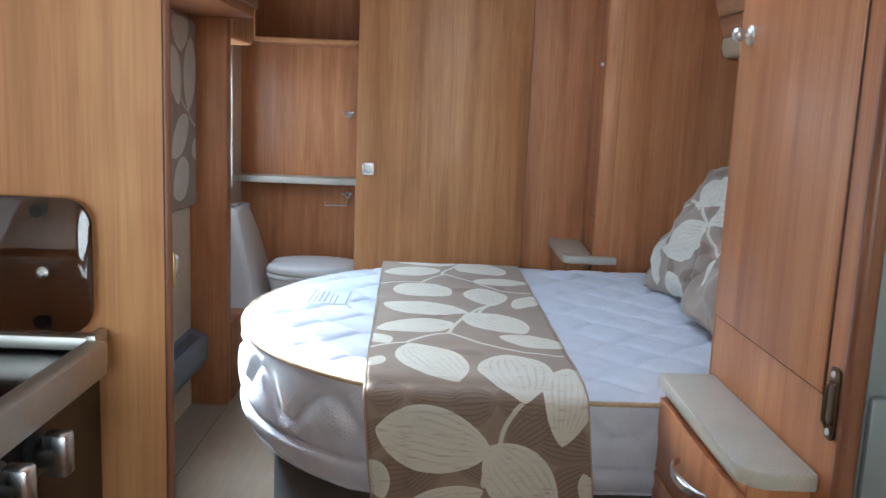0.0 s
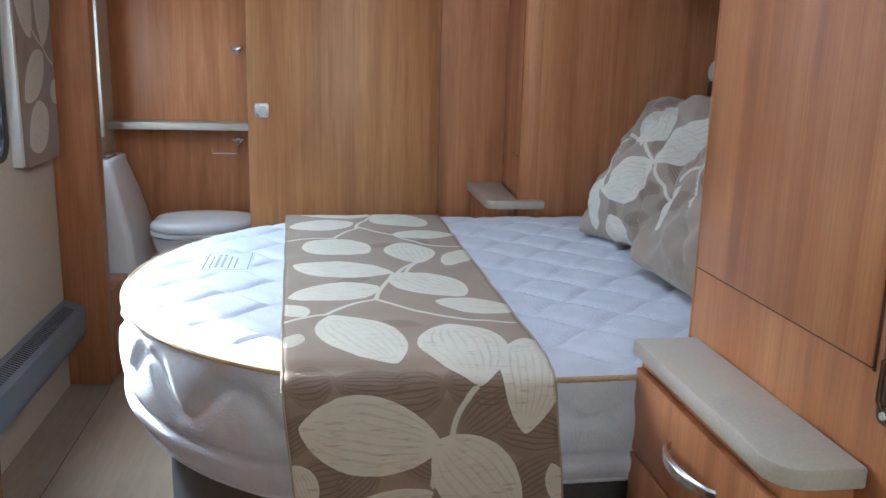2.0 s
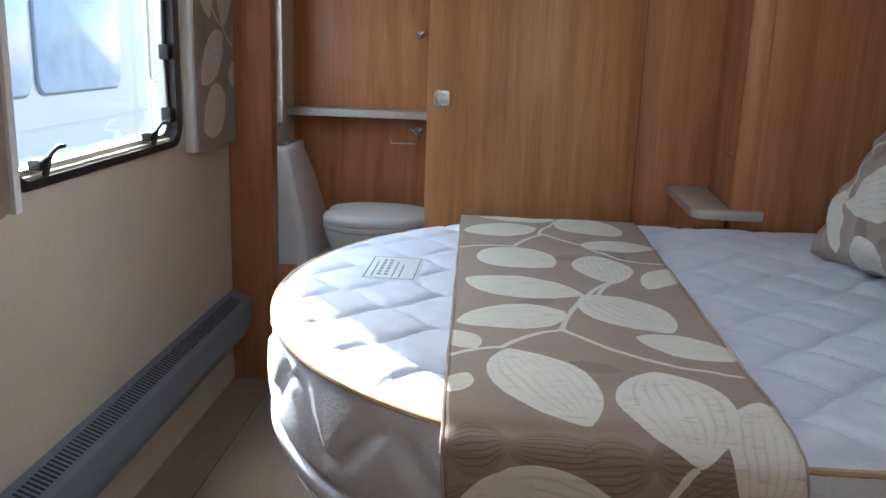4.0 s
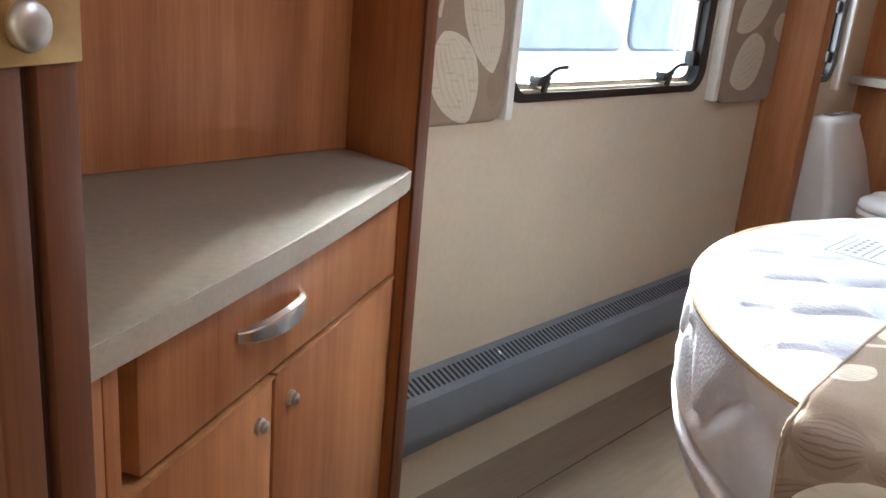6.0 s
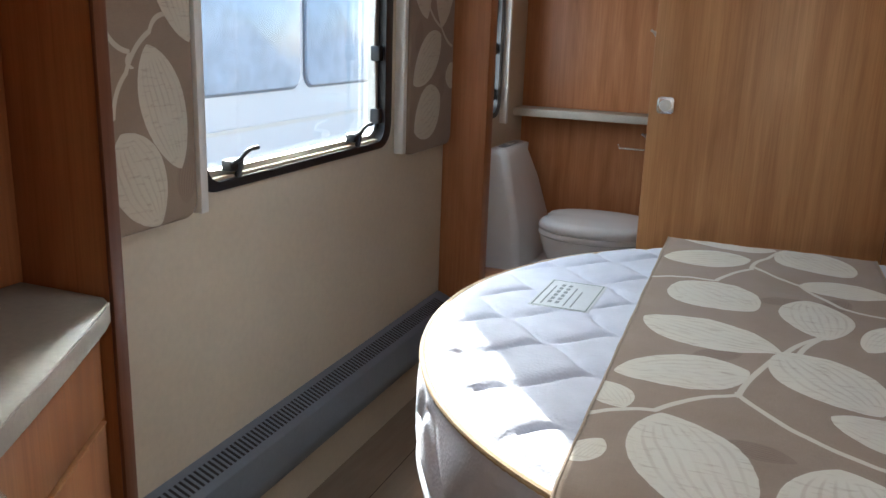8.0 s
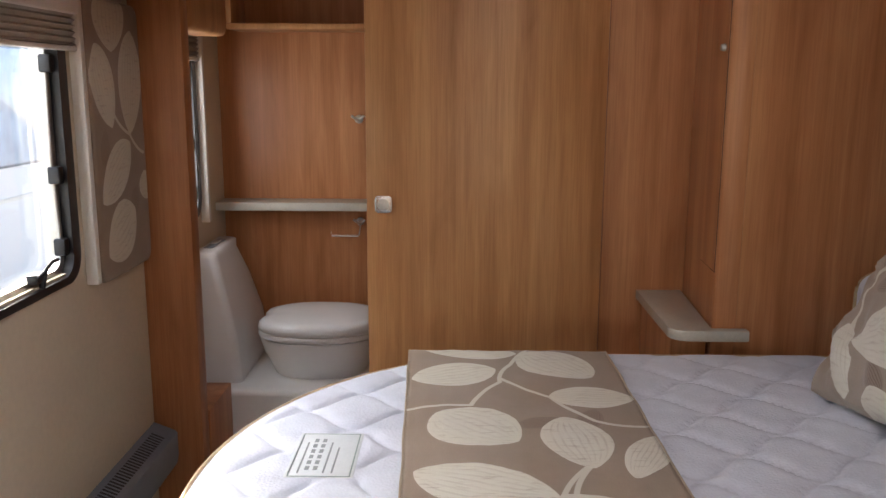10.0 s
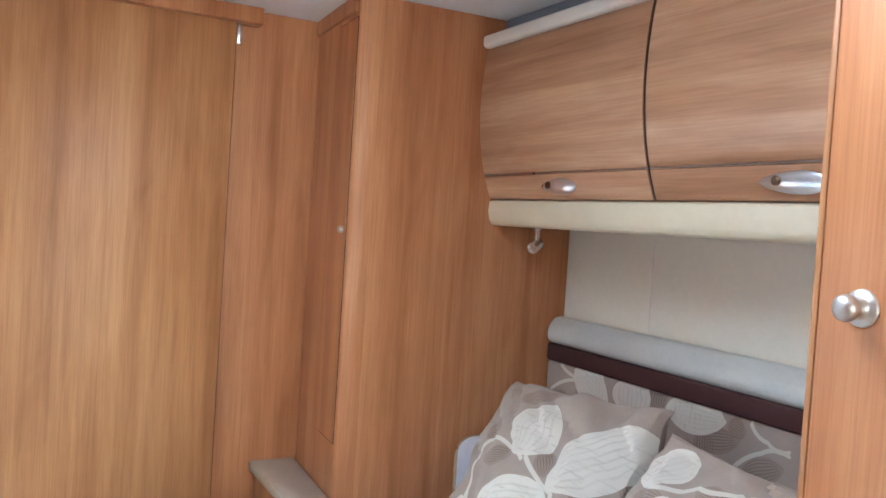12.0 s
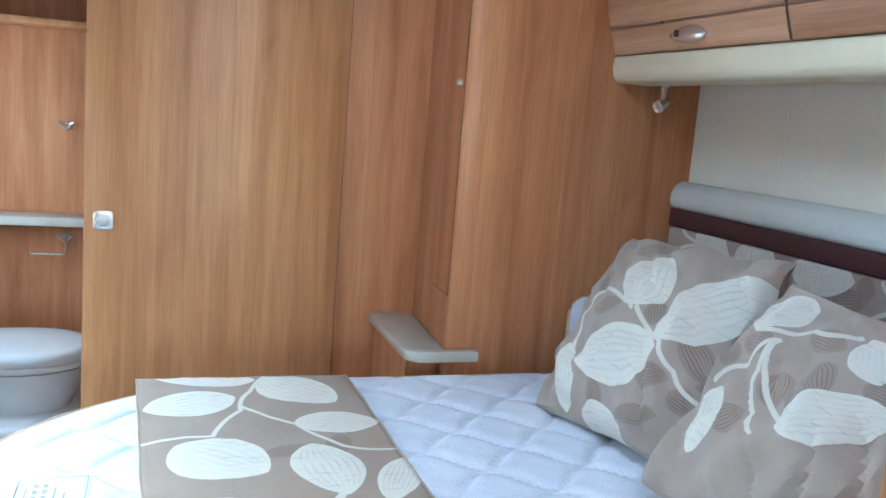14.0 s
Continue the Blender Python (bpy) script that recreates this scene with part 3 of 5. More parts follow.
def stay(parent, y, z0, z1):
    """Side stay: steel rod with black end blocks."""
    x = LX - 0.012
    s = part("stay", tube([(x, y, z0), (x - 0.004, y - 0.006, (z0 + z1) / 2), (x, y - 0.004, z1)], 0.005), STEEL, parent, "thin steel window stay")
    for z in (z0, (z0 * 0.6 + z1 * 0.4), z1):
        part("stay_block", box(x - 0.012, x + 0.016, y - 0.014, y + 0.012, z - 0.020, z + 0.020, 0.005), BLACK, s)


def window(name, w, y_right_liner, y_left_liner, label, catches, glazing, shade):
    y0, y1, z0, z1 = w
    d = thing(name, (LX, (y0 + y1) / 2, z0), label, "window", kind="structure")
    o = round_rect(y0 - 0.015, y1 + 0.022, z0 - 0.024, z1, 0.065, 8)
    i = round_rect(y0 + 0.022, y1 - 0.018, z0 - 0.006, z1 - 0.03, 0.045, 8)
    part("seal", ring(o, i, "x", LX - 0.03, LX + 0.010), BLACK, d, "black rubber window seal")
    o2 = round_rect(y0 + 0.0225, y1 - 0.0185, z0 - 0.0055, z1 - 0.03, 0.043, 8)
    i2 = round_rect(y0 + 0.036, y1 - 0.034, z0 + 0.012, z1 - 0.042, 0.035, 8)
    part("inner_frame", ring(o2, i2, "x", LX - 0.034, LX - 0.012), STEEL, d, "grey inner window frame")
    pane = part("pane", prism(round_rect(y0 - 0.01, y1 + 0.01, z0 - 0.02, z1 - 0.01, 0.06, 8), "x", LX - 0.052, LX - 0.048), glazing, d)
    pane.visible_shadow = shade
    for y, sgn in catches:
        latch(d, y, z0 + 0.018, sgn)
    stay(d, y1 - 0.030, z0 + 0.06, z1 - 0.10)
    for y in (y_right_liner, y_left_liner):
        if y is not None:
            part("liner", box(LX + 0.0005, LX + 0.030, y - 0.010, y + 0.012, 0.826, 1.495, 0.003), LINER, d, "ivory blind side channel")
    return d


window("window_1", W1, 3.128, 2.238, "black-framed hinged caravan window with clear acrylic pane", ((2.37, 1), (2.885, 1)), PANE, False)
window("window_2", W2, 4.066, None, "narrow black-framed washroom window", ((3.80, 1),), FROSTED, True)


def blind(name, y0, y1, z0, z1):
    """Half-folded pleated blind under a cassette."""
    d = thing(name, (LX, (y0 + y1) / 2, z0), "grey-beige pleated window blind, drawn up", "blind")
    n = 5
    pts = [(LX + 0.002, z0)]
    for k in range(n):
        zz = z0 + (z1 - z0) * k / n
        pts += [(LX + 0.022, zz + 0.003), (LX + 0.012, zz + (z1 - z0) / n * 0.6)]
    pts += [(LX + 0.022, z1), (LX + 0.002, z1)]
    part("pleats", prism(pts, "y", y0, y1), BLIND, d)
    part("bottom_bar", box(LX + 0.003, LX + 0.024, y0, y1, z0 - 0.011, z0, 0.003), LINER, d, "ivory bottom bar")
    part("cassette", box(LX + 0.001, LX + 0.036, y0, y1, z1, z1 + 0.06, 0.008), LINER, d, "ivory blind cassette")


blind("window_blind", 2.252, 3.116, 1.39, 1.46)
blind("window_blind", 3.62, 4.054, 1.39, 1.46)
d = solid("window_pelmet", box(LX + 0.037, -0.80, 3.56, 3.95, 1.455, 1.60, 0.02, 3), WOOD_DOOR, "light brown wooden pelmet over the washroom window", "pelmet")

# wooden lockers over the side window
d = thing("wall_locker", (LX, 2.66, 1.53), "brown veneer locker over the side window, with an unseen shading body over the dresser", "locker")
# unseen body over the dresser, added to keep light off its alcove
part("body", box(LX + 0.017, -0.57, 1.102, 1.831, 1.440, CEIL - 0.002, 0.004), WOOD, d)
part("body", box(LX + 0.001, -0.70, 1.857, 3.488, 1.528, CEIL - 0.002, 0.004), WOOD, d)
part("door", box(-0.699, -0.682, 1.87, 2.66, 1.56, 1.93, 0.004), WOOD_FLAT, d)
part("door", box(-0.699, -0.682, 2.67, 3.47, 1.56, 1.93, 0.004), WOOD_FLAT, d)


def pad_curtain(name, y0, y1, z0, z1, cloth):
    """Fabric-covered curtain board with soft edges."""
    bm = prism(round_rect(y0, y1, z0, z1, 0.035, 6), "x", LX + 0.001, LX + 0.030, 0.010, 3)
    uv = bm.loops.layers.uv.new("UVMap")
    for f in bm.faces:
        for l in f.loops:
            l[uv].uv = (l.vert.co.y - y0, l.vert.co.z - z0)
    solid(name, bm, cloth, "taupe and cream leaf-print fabric curtain board beside the window", "curtain", "curtains of the side window")


pad_curtain("curtain", 3.155, 3.487, 0.816, 1.510, CURTAIN_FAR)
pad_curtain("curtain", 1.872, 2.222, 0.824, 1.518, CURTAIN_NEAR)


# ---------------------------------------------------------------- heating duct along the side wall
def heater():
    d = thing("heating_duct", (LX, 2.67, 0.13), "grey plastic heating duct with a slotted top on the wall", "heater")
    y0, y1 = 1.858, 3.487
    prof = [(LX + 0.001, 0.135), (LX + 0.035, 0.150), (LX + 0.064, 0.19), (LX + 0.070, 0.215), (LX + 0.070, 0.288), (LX + 0.064, 0.294), (LX + 0.010, 0.316), (LX + 0.001, 0.318)]
    part("casing", prism(prof, "y", y0, y1), GREY_DUCT, d)
    n = 104
    tilt = math.atan2(0.022, 0.054)
    slot = box(-0.0195, 0.0195, -0.0030, 0.0030, -0.0006, 0.0006)
    me = bpy.data.meshes.new("slot")
    slot.to_mesh(me)
    slot.free()
    me.materials.append(BLACK)
    cx, cz = LX + 0.0365, 0.3055
    for k in range(n):
        y = y0 + 0.03 + (y1 - y0 - 0.10) * k / (n - 1)
        s = new("slot", me)
        s.parent = d
        s.matrix_parent_inverse = base_of(d).inverted()
        s.matrix_basis = Matrix.Translation((cx, y, cz)) @ Matrix.Rotation(tilt, 4, "Y")


heater()

# ---------------------------------------------------------------- dresser in the corner before the window
CT = 0.800


def dresser():
    d = thing("dresser", (-0.7, 1.45, 0), "brown veneer angled dresser with drawer and two doors", "cabinet")
    a, b = Vector((-0.432, 1.125)), Vector((-0.768, 1.815))       # line of the front
    run = (b - a).normalized()
    out = Vector((run.y, -run.x))                                # towards the room

    def at(s, o):
        p = a + run * s + out * o
        return (p.x, p.y)
    L = (b - a).length
    body = [(LX + 0.001, 1.100), (a.x + 0.02, 1.100), at(0.0, -0.03), at(L - 0.02, -0.03), (b.x - 0.03, 1.833), (LX + 0.001, 1.833)]
    part("body", prism(body, "z", 0.06, CT - 0.030), WOOD, d)
    part("plinth", prism([(LX + 0.001, 1.100), (a.x - 0.03, 1.100), at(0.02, -0.07), at(L, -0.07), (LX + 0.001, 1.833)], "z", 0.0, 0.06), DARK_TRIM_GAP, d)

    def face(name, s0, s1, z0, z1, mat, o0=-0.029, o1=0.0, bevel=0.003, parent=d):
        return part(name, prism([at(s0, o0), at(s1, o0), at(s1, o1), at(s0, o1)], "z", z0, z1, bevel), mat, parent)
    face("side_stile", 0.00, 0.074, 0.06, CT - 0.036, WOOD)
    face("inner_stile", 0.0745, 0.094, 0.64, CT - 0.036, WOOD)
    dr = face("drawer", 0.117, L - 0.028, 0.643, CT - 0.040, WOOD)
    dl = face("door", 0.0755, 0.357, 0.065, 0.633, WOOD)
    dR = face("door", 0.363, L - 0.028, 0.065, 0.633, WOOD)
    # thin light lips along the doors' upper edges
    face("lip", 0.0755, 0.357, 0.633, 0.6365, WOOD_DOOR, -0.029, 0.002, 0.0, dl)
    face("lip", 0.363, L - 0.028, 0.633, 0.6365, WOOD_DOOR, -0.029, 0.002, 0.0, dR)
    # bow handle on the drawer
    pts = []
    for k in range(17):
        u = k / 16
        o = 0.0 + 0.024 * math.sin(math.pi * u) ** 0.55
        pts.append((*at(0.345 + (u - 0.5) * 0.140, o), 0.716))
    h = bow(pts, 0.030, 0.008)
    part("handle", h, CHROME, dr, "satin chrome bow handle")
    for s, p in ((0.325, dl), (0.400, dR)):
        c = (*at(s, 0.0), 0.588)
        k = lathe([(0.010, -0.001), (0.010, 0.004), (0.0075, 0.006), (0.0075, 0.010), (0.003, 0.0125)], (0, 0, 0), "x", 18)
        m = Matrix.Translation(c) @ Matrix.Rotation(math.atan2(out.y, out.x), 4, "Z")
        bmesh.ops.transform(k, matrix=m, verts=k.verts[:])
        part("push_knob", k, STEEL, p, "small round satin push knob")
    # worktop
    top = [(LX + 0.002, 1.088)] + [at(-0.038, 0.008)] + [at(L * q, 0.008 + 0.010 * math.sin(math.pi * q)) for q in (k / 24 for k in range(2, 24))] + [at(L + 0.004, 0.004), (-0.785, 1.8325), (LX + 0.002, 1.8325)]
    w = thing("worktop", (-0.7, 1.45, CT - 0.029), "grey-beige laminate worktop on the dresser", "worktop")
    part("slab", prism(top, "z", CT - 0.029, CT, 0.0015, 1), COUNTER, w)
    line = [Vector(q) for q in top[1:-2]]
    outl = [(q + out * 0.0022) for q in line]
    part("edge_band", prism([(q.x, q.y) for q in outl] + [(q.x, q.y) for q in line[::-1]], "z", CT - 0.0285, CT - 0.0008), LAMINATE, w, "lighter beige front edge band")
    # back panel, side panel that stands to the ceiling
    solid("wall_panel_back", box(LX + 0.001, LX + 0.016, 1.100, 1.8325, CT + 0.001, CEIL - 0.001), WOOD, "brown veneer back panel over the dresser", "panel", kind="structure", smooth=False)
    s = thing("side_panel", (-0.86, 1.83, 0), "brown veneer full-height end panel of the dresser", "panel")
    part("board", box(LX + 0.001, -0.776, 1.834, 1.854, 0.0, CEIL - 0.001), WOOD, s)
    part("edging", box(-0.7755, -0.767, 1.832, 1.856, 0.0, CEIL - 0.001, 0.003), WOOD_EDGE, s, "reddish edging strip")


def floor_box():
    """Small moulded box on the floor where the dresser meets its end panel."""
    pts = [(-0.762, 1.828), (-0.700, 1.700), (-0.668, 1.716), (-0.660, 1.742), (-0.700, 1.822), (-0.722, 1.838), (-0.750, 1.838)]
    solid("floor_box", prism(pts, "z", 0.0, 0.205, 0.012, 3), GREY_MOULDING, "small grey moulded box on the floor against the dresser", "box")


def bow(pts, width, thick):
    """A flat bowed bar along points, widest in the middle, upright section."""
    bm = bmesh.new()
    rows = []
    n = len(pts)
    for i, p in enumerate(pts):
        p = Vector(p)
        q, r = Vector(pts[max(i - 1, 0)]), Vector(pts[min(i + 1, n - 1)])
        t = (r - q).normalized()
        nrm = Vector((t.y, -t.x, 0)).normalized() if abs(t.z) < 0.9 else Vector((1, 0, 0))
        up = Vector((0, 0, 1))
        w = width * (0.55 + 0.45 * math.sin(math.pi * i / (n - 1)))
        sec = [(-thick / 2, -w / 2), (thick / 2, -w * 0.35), (thick / 2, w * 0.35), (-thick / 2, w / 2)]
        rows.append([bm.verts.new(p + nrm * a + up * b) for a, b in sec])
    for q, w in zip(rows, rows[1:]):
        for k in range(4):
            bm.faces.new((q[k], q[(k + 1) % 4], w[(k + 1) % 4], w[k]))
    bm.faces.new(rows[0])
    bm.faces.new(rows[-1])
    bmesh.ops.recalc_face_normals(bm, faces=bm.faces[:])
    bmesh.ops.bevel(bm, geom=bm.edges[:], offset=0.0012, segments=1, affect="EDGES")
    return bm


dresser()
floor_box()

# ---------------------------------------------------------------- panel between kitchen and dresser
p = thing("room_divider", (-0.6, 1.06, 0), "brown veneer full-height divider panel with a grooved dark edge", "partition")
EA, EB = Vector((-0.259, 1.046)), Vector((-0.287, 1.104))       # its slanting free edge
ED = (EB - EA).normalized()
EN = Vector((ED.y, -ED.x))


def edge_piece(s0, s1, o0, o1, z0, z1, bevel=0.0):
    pts = [EA + ED * s + EN * o for s, o in ((s0, o0), (s1, o0), (s1, o1), (s0, o1))]
    return prism([(q.x, q.y) for q in pts], "z", z0, z1, bevel)


part("board", prism([(LX + 0.001, 1.047), (EA.x - 0.006, 1.047), (EB.x - 0.012, 1.099), (LX + 0.001, 1.099)], "z", 0, CEIL - 0.001), WOOD_DOOR, p)
part("edge_strip", edge_piece(0.0, 0.027, -0.0045, 0.003, 0, CEIL - 0.001, 0.002), WOOD_EDGE, p, "dark brown edge strip")
part("edge_strip", edge_piece(0.036, 0.0630, -0.0045, 0.003, 0, CEIL - 0.001, 0.002), WOOD_EDGE, p, "dark brown edge strip")
part("groove", edge_piece(0.0272, 0.0358, -0.0045, -0.003, 0, CEIL - 0.001), GROOVE, p)
c = part("catch_plate", edge_piece(0.001, 0.0635, 0.0032, 0.0055, 1.030, 1.066, 0.0008), BRASS, p, "old brass catch plate")
kb = lathe([(0.011, 0), (0.012, 0.003), (0.010, 0.007), (0.004, 0.0085)], (0, 0, 0), "x", 20)
kc = EA + ED * 0.027 + EN * 0.0055
bmesh.ops.transform(kb, matrix=Matrix.Translation((kc.x, kc.y, 1.048)) @ Matrix.Rotation(math.atan2(EN.y, EN.x), 4, "Z"), verts=kb.verts[:])
part("catch_knob", kb, STEEL, c, "domed steel catch button")

# ---------------------------------------------------------------- kitchen end beside the divider
k = thing("kitchen_unit", (-0.6, 0.5, 0), "dark-fronted kitchen cooker unit with steel rim", "cooker")
part("carcass", box(LX + 0.001, -0.332, -0.30, 1.044, 0.0, 0.945), BLACK_GLOSS, k)
part("rim", box(-0.332, -0.310, -0.30, 1.012, 0.948, 0.982, 0.003), STEEL, k, "brushed steel hob rim")
part("hob_tray", box(LX + 0.001, -0.3325, -0.30, 1.0435, 0.9455, 0.966, 0.002), BLACK_GLOSS, k, "black hob surface")
part("rim_end", box(-0.60, -0.3335, 1.022, 1.0435, 0.967, 0.981, 0.002), STEEL, k, "steel hob rim end")
part("corner_clip", box(-0.3325, -0.322, 1.0125, 1.0435, 0.946, 0.986, 0.002), STEEL, k, "steel corner clip")
for y in (0.76, 0.83, 0.90):
    kn = part("control_knob", lathe([(0.022, 0.0), (0.022, 0.003), (0.0135, 0.005), (0.0125, 0.020), (0.010, 0.022)], (-0.332, y, 0.912), "x", 20), BLACK, k, "black and chrome cooker knob")
    part("grip", box(-0.322, -0.300, y - 0.010, y + 0.010, 0.893, 0.932, 0.004), CHROME, kn, "chrome grip")
g = thing("hob_lid", (-0.5, 1.03, 0.982), "smoked glass hob lid standing open against the divider", "hob lid")
part("sheet", prism(round_rect(-0.86, -0.331, 0.982, 1.119, 0.028, 8), "y", 1.029, 1.034, 0.001), SMOKED, g)
for z in (0.993, 1.104):
    part("buffer", lathe([(0.007, 0), (0.007, 0.010)], (-0.386, 1.0345, z), "y", 16), BLACK, g, "round black buffer")
part("boss", lathe([(0.006, 0), (0.006, -0.004), (0.003, -0.006)], (-0.378, 1.0285, 1.045), "y", 16), CHROME, g, "chrome boss")


# ---------------------------------------------------------------- the bed
BX, BY, BA, BB, BEND, TOP = 0.14, 2.37, 0.605, 0.65, 1.13, 0.708
LOW = 0.500


def bed_outline(n_curve=260, n_side=90, n_end=40, inset=0.0):
    """Plan of the mattress: a straight bed with a half-oval foot, run counter-clockwise from the near head corner."""
    a, b, e = BA - inset, BB - inset, BEND - inset
    pts = []
    for i in range(n_end):
        pts.append((e, BY - b + 2 * b * i / n_end))
    for i in range(n_side):
        pts.append((e + (BX - e) * i / n_side, BY + b))
    for i in range(n_curve):
        t = math.pi / 2 + math.pi * i / n_curve
        pts.append((BX + a * math.cos(t), BY + b * math.sin(t)))
    for i in range(n_side):
        pts.append((BX + (e - BX) * i / n_side, BY - b))
    return pts


def quilt(x, y):
    """Height of the quilted top: puffed cells between wavy stitch lines."""
    p, lam, amp = 0.090, 0.19, 0.040
    best = 1.0
    row = (y - 1.70) / p
    for k in (math.floor(row), math.floor(row) + 1, math.floor(row) + 2, math.floor(row) - 1):
        ph = math.pi * (k % 2)
        yc = 1.70 + k * p + amp * math.sin(2 * math.pi * x / lam + ph)
        best = min(best, abs(y - yc))
    return -0.0048 * math.exp(-(best / 0.0055) ** 2) - 0.0060 * math.exp(-(best / 0.020) ** 2)


def mattress():
    d = thing("mattress", (0.35, BY, LOW), "white quilted mattress with rounded foot and gold piping", "mattress")
    out = bed_outline()
    n = len(out)
    me = bpy.data.meshes.new("mattress_top")
    verts, faces = [], []
    rings = 150
    for r in range(rings + 1):
        q = 1 - r / rings
        for x, y in out:
            cx = min(max(x, BX + 0.02), BEND - 0.4)
            px, py = cx + (x - cx) * q, BY + (y - BY) * q
            edge = (1 - q) * 0.62
            fall = -0.016 * math.exp(-(edge / 0.022) ** 2)
            soft = min(1.0, edge / 0.05)
            lump = 0.003 * noise.noise(Vector((px * 3, py * 3, 0.3)))
            away = math.hypot(max(abs(px + 0.2665) - 0.056, 0.0), max(abs(py - 2.440) - 0.086, 0.0))
            free = min(1.0, away / 0.014)                     # flat under the sewn label
            verts.append((px, py, TOP + fall + soft * free * quilt(px, py) + lump * soft * free - 0.0015 * (1 - free)))
    for r in range(rings):
        for i in range(n):
            j = (i + 1) % n
            faces.append((r * n + i, r * n + j, (r + 1) * n + j, (r + 1) * n + i))
    me.from_pydata(verts, [], faces)
    me.materials.append(TICKING)
    me.shade_smooth()
    ob = new("top", me)
    ob.parent, ob.matrix_parent_inverse = d, base_of(d).inverted()
    # border
    levels = 44
    verts, faces = [], []
    s = 0.0
    arc = []
    for i, (x, y) in enumerate(out):
        arc.append(s)
        nx, ny = out[(i + 1) % n]
        s += math.hypot(nx - x, ny - y)
    for k in range(levels + 1):
        u = k / levels
        for i, (x, y) in enumerate(out):
            sag = 0.045 * min(1.0, max(0.0, (0.25 - x) / 0.4))
            z = TOP - 0.020 - u * (TOP - 0.020 - LOW + sag)
            px, py = out[i - 1]
            qx, qy = out[(i + 1) % n]
            tx, ty = qx - px, qy - py
            m = math.hypot(tx, ty) or 1
            nx, ny = ty / m, -tx / m
            bulge = 0.013 * max(0.0, math.sin(math.pi * min(1.0, u / 0.70))) ** 0.7
            seam = -0.006 * math.exp(-((u - 0.70) / 0.025) ** 2)
            roll = 0.012 * max(0.0, math.sin(math.pi * (u - 0.70) / 0.30)) ** 0.8 if u > 0.70 else 0.0
            taper = -0.022 * max(0.0, u - 0.75) / 0.25
            ph = (arc[i] % 0.23) / 0.23
            wave_ = 0.5 - 0.5 * math.cos(2 * math.pi * ph)
            zig = 0.18 + 0.34 * wave_ ** 1.4 * (0.75 + 0.25 * math.sin(arc[i] * 5.3))
            dist = (u - zig) / (0.030 + 0.10 * abs(math.sin(2 * math.pi * ph)))
            groove = -0.010 * math.exp(-dist * dist)
            wr = 0.005 * noise.noise(Vector((arc[i] * 6, u * 3, 1.7)))
            off = bulge + seam + roll + taper + groove + wr * (0.4 + u)
            verts.append((x + nx * off, y + ny * off, z))
    for k in range(levels):
        for i in range(n):
            j = (i + 1) % n
            faces.append((k * n + i, (k + 1) * n + i, (k + 1) * n + j, k * n + j))
    faces.append(tuple(levels * n + i for i in range(n)))
    me = bpy.data.meshes.new("mattress_border")
    me.from_pydata(verts, [], faces)
    me.materials.append(TICKING)
    me.shade_smooth()
    ob = new("border", me)
    ob.parent, ob.matrix_parent_inverse = d, base_of(d).inverted()
    # piping cords
    for z, label, r in ((TOP - 0.019, "gold piping cord", 0.0048), (LOW + 0.004, "white lower piping", 0.004)):
        bm = bmesh.new()
        rows = []
        for i, (x, y) in enumerate(out[::1]):
            px, py = out[i - 1]
            qx, qy = out[(i + 1) % n]
            m = math.hypot(qx - px, qy - py) or 1
            nx, ny = (qy - py) / m, -(qx - px) / m
            rr = r * (1 + 0.16 * (i % 2))
            io = 0.003 if z > 0.6 else -0.016
            c = Vector((x + nx * io, y + ny * io, z - (0.045 * min(1.0, max(0.0, (0.25 - x) / 0.4)) if z < 0.6 else 0.0) + 0.0015 * noise.noise(Vector((x * 8, y * 8, 0)))))
            rows.append([bm.verts.new(c + Vector((nx * math.cos(t), ny * math.cos(t), math.sin(t))) * rr) for t in (2 * math.pi * h / 8 for h in range(8))])
        for i in range(n):
            q, w = rows[i], rows[(i + 1) % n]
            for h in range(8):
                bm.faces.new((q[h], q[(h + 1) % 8], w[(h + 1) % 8], w[h]))
        bmesh.ops.recalc_face_normals(bm, faces=bm.faces[:])
        part("piping", bm, PIPING if r > 0.0045 else TICKING, d, label)
    # sewn label
    lab = part("sewn_label", box(-0.321, -0.212, 2.356, 2.524, TOP - 0.003, TOP - 0.0004, 0.0005), LABEL_CLOTH, d, "pale green-grey sewn label with print")
    for x0, x1, y0, y1 in ((-0.3165, -0.2165, 2.3580, 2.3605), (-0.3165, -0.2165, 2.5195, 2.5220), (-0.3165, -0.3140, 2.3580, 2.5220), (-0.2190, -0.2165, 2.3580, 2.5220)):
        part("label_border", box(x0, x1, y0, y1, TOP - 0.0006, TOP - 0.0001), LABEL_BORDER, lab)
    for i in range(6):
        x = -0.31655 + i * 0.0135
        l = 0.135 - 0.02 * (i % 3)
        if i in (2, 3):
            for j in range(6):
                part("print_bar", box(x - 0.003, x + 0.004, 2.3810 + j * 0.021, 2.3950 + j * 0.021, TOP - 0.0006, TOP - 0.0001), INK, lab)
        else:
            part("print_bar", box(x, x + 0.003, 2.3710, 2.3710 + l, TOP - 0.0006, TOP - 0.0001), INK, lab)


mattress()
base_pts = bed_outline(60, 8, 6, 0.075)
bd = thing("divan", (0.35, BY, 0), "dark grey fabric-covered bed base under the mattress", "bed")
part("panel", prism(base_pts, "z", 0.0, 0.480), DIVAN, bd)
part("top_frame", prism(bed_outline(60, 8, 6, 0.060), "z", 0.4805, LOW - 0.001), DIVAN, bd, "dark bed frame rail")


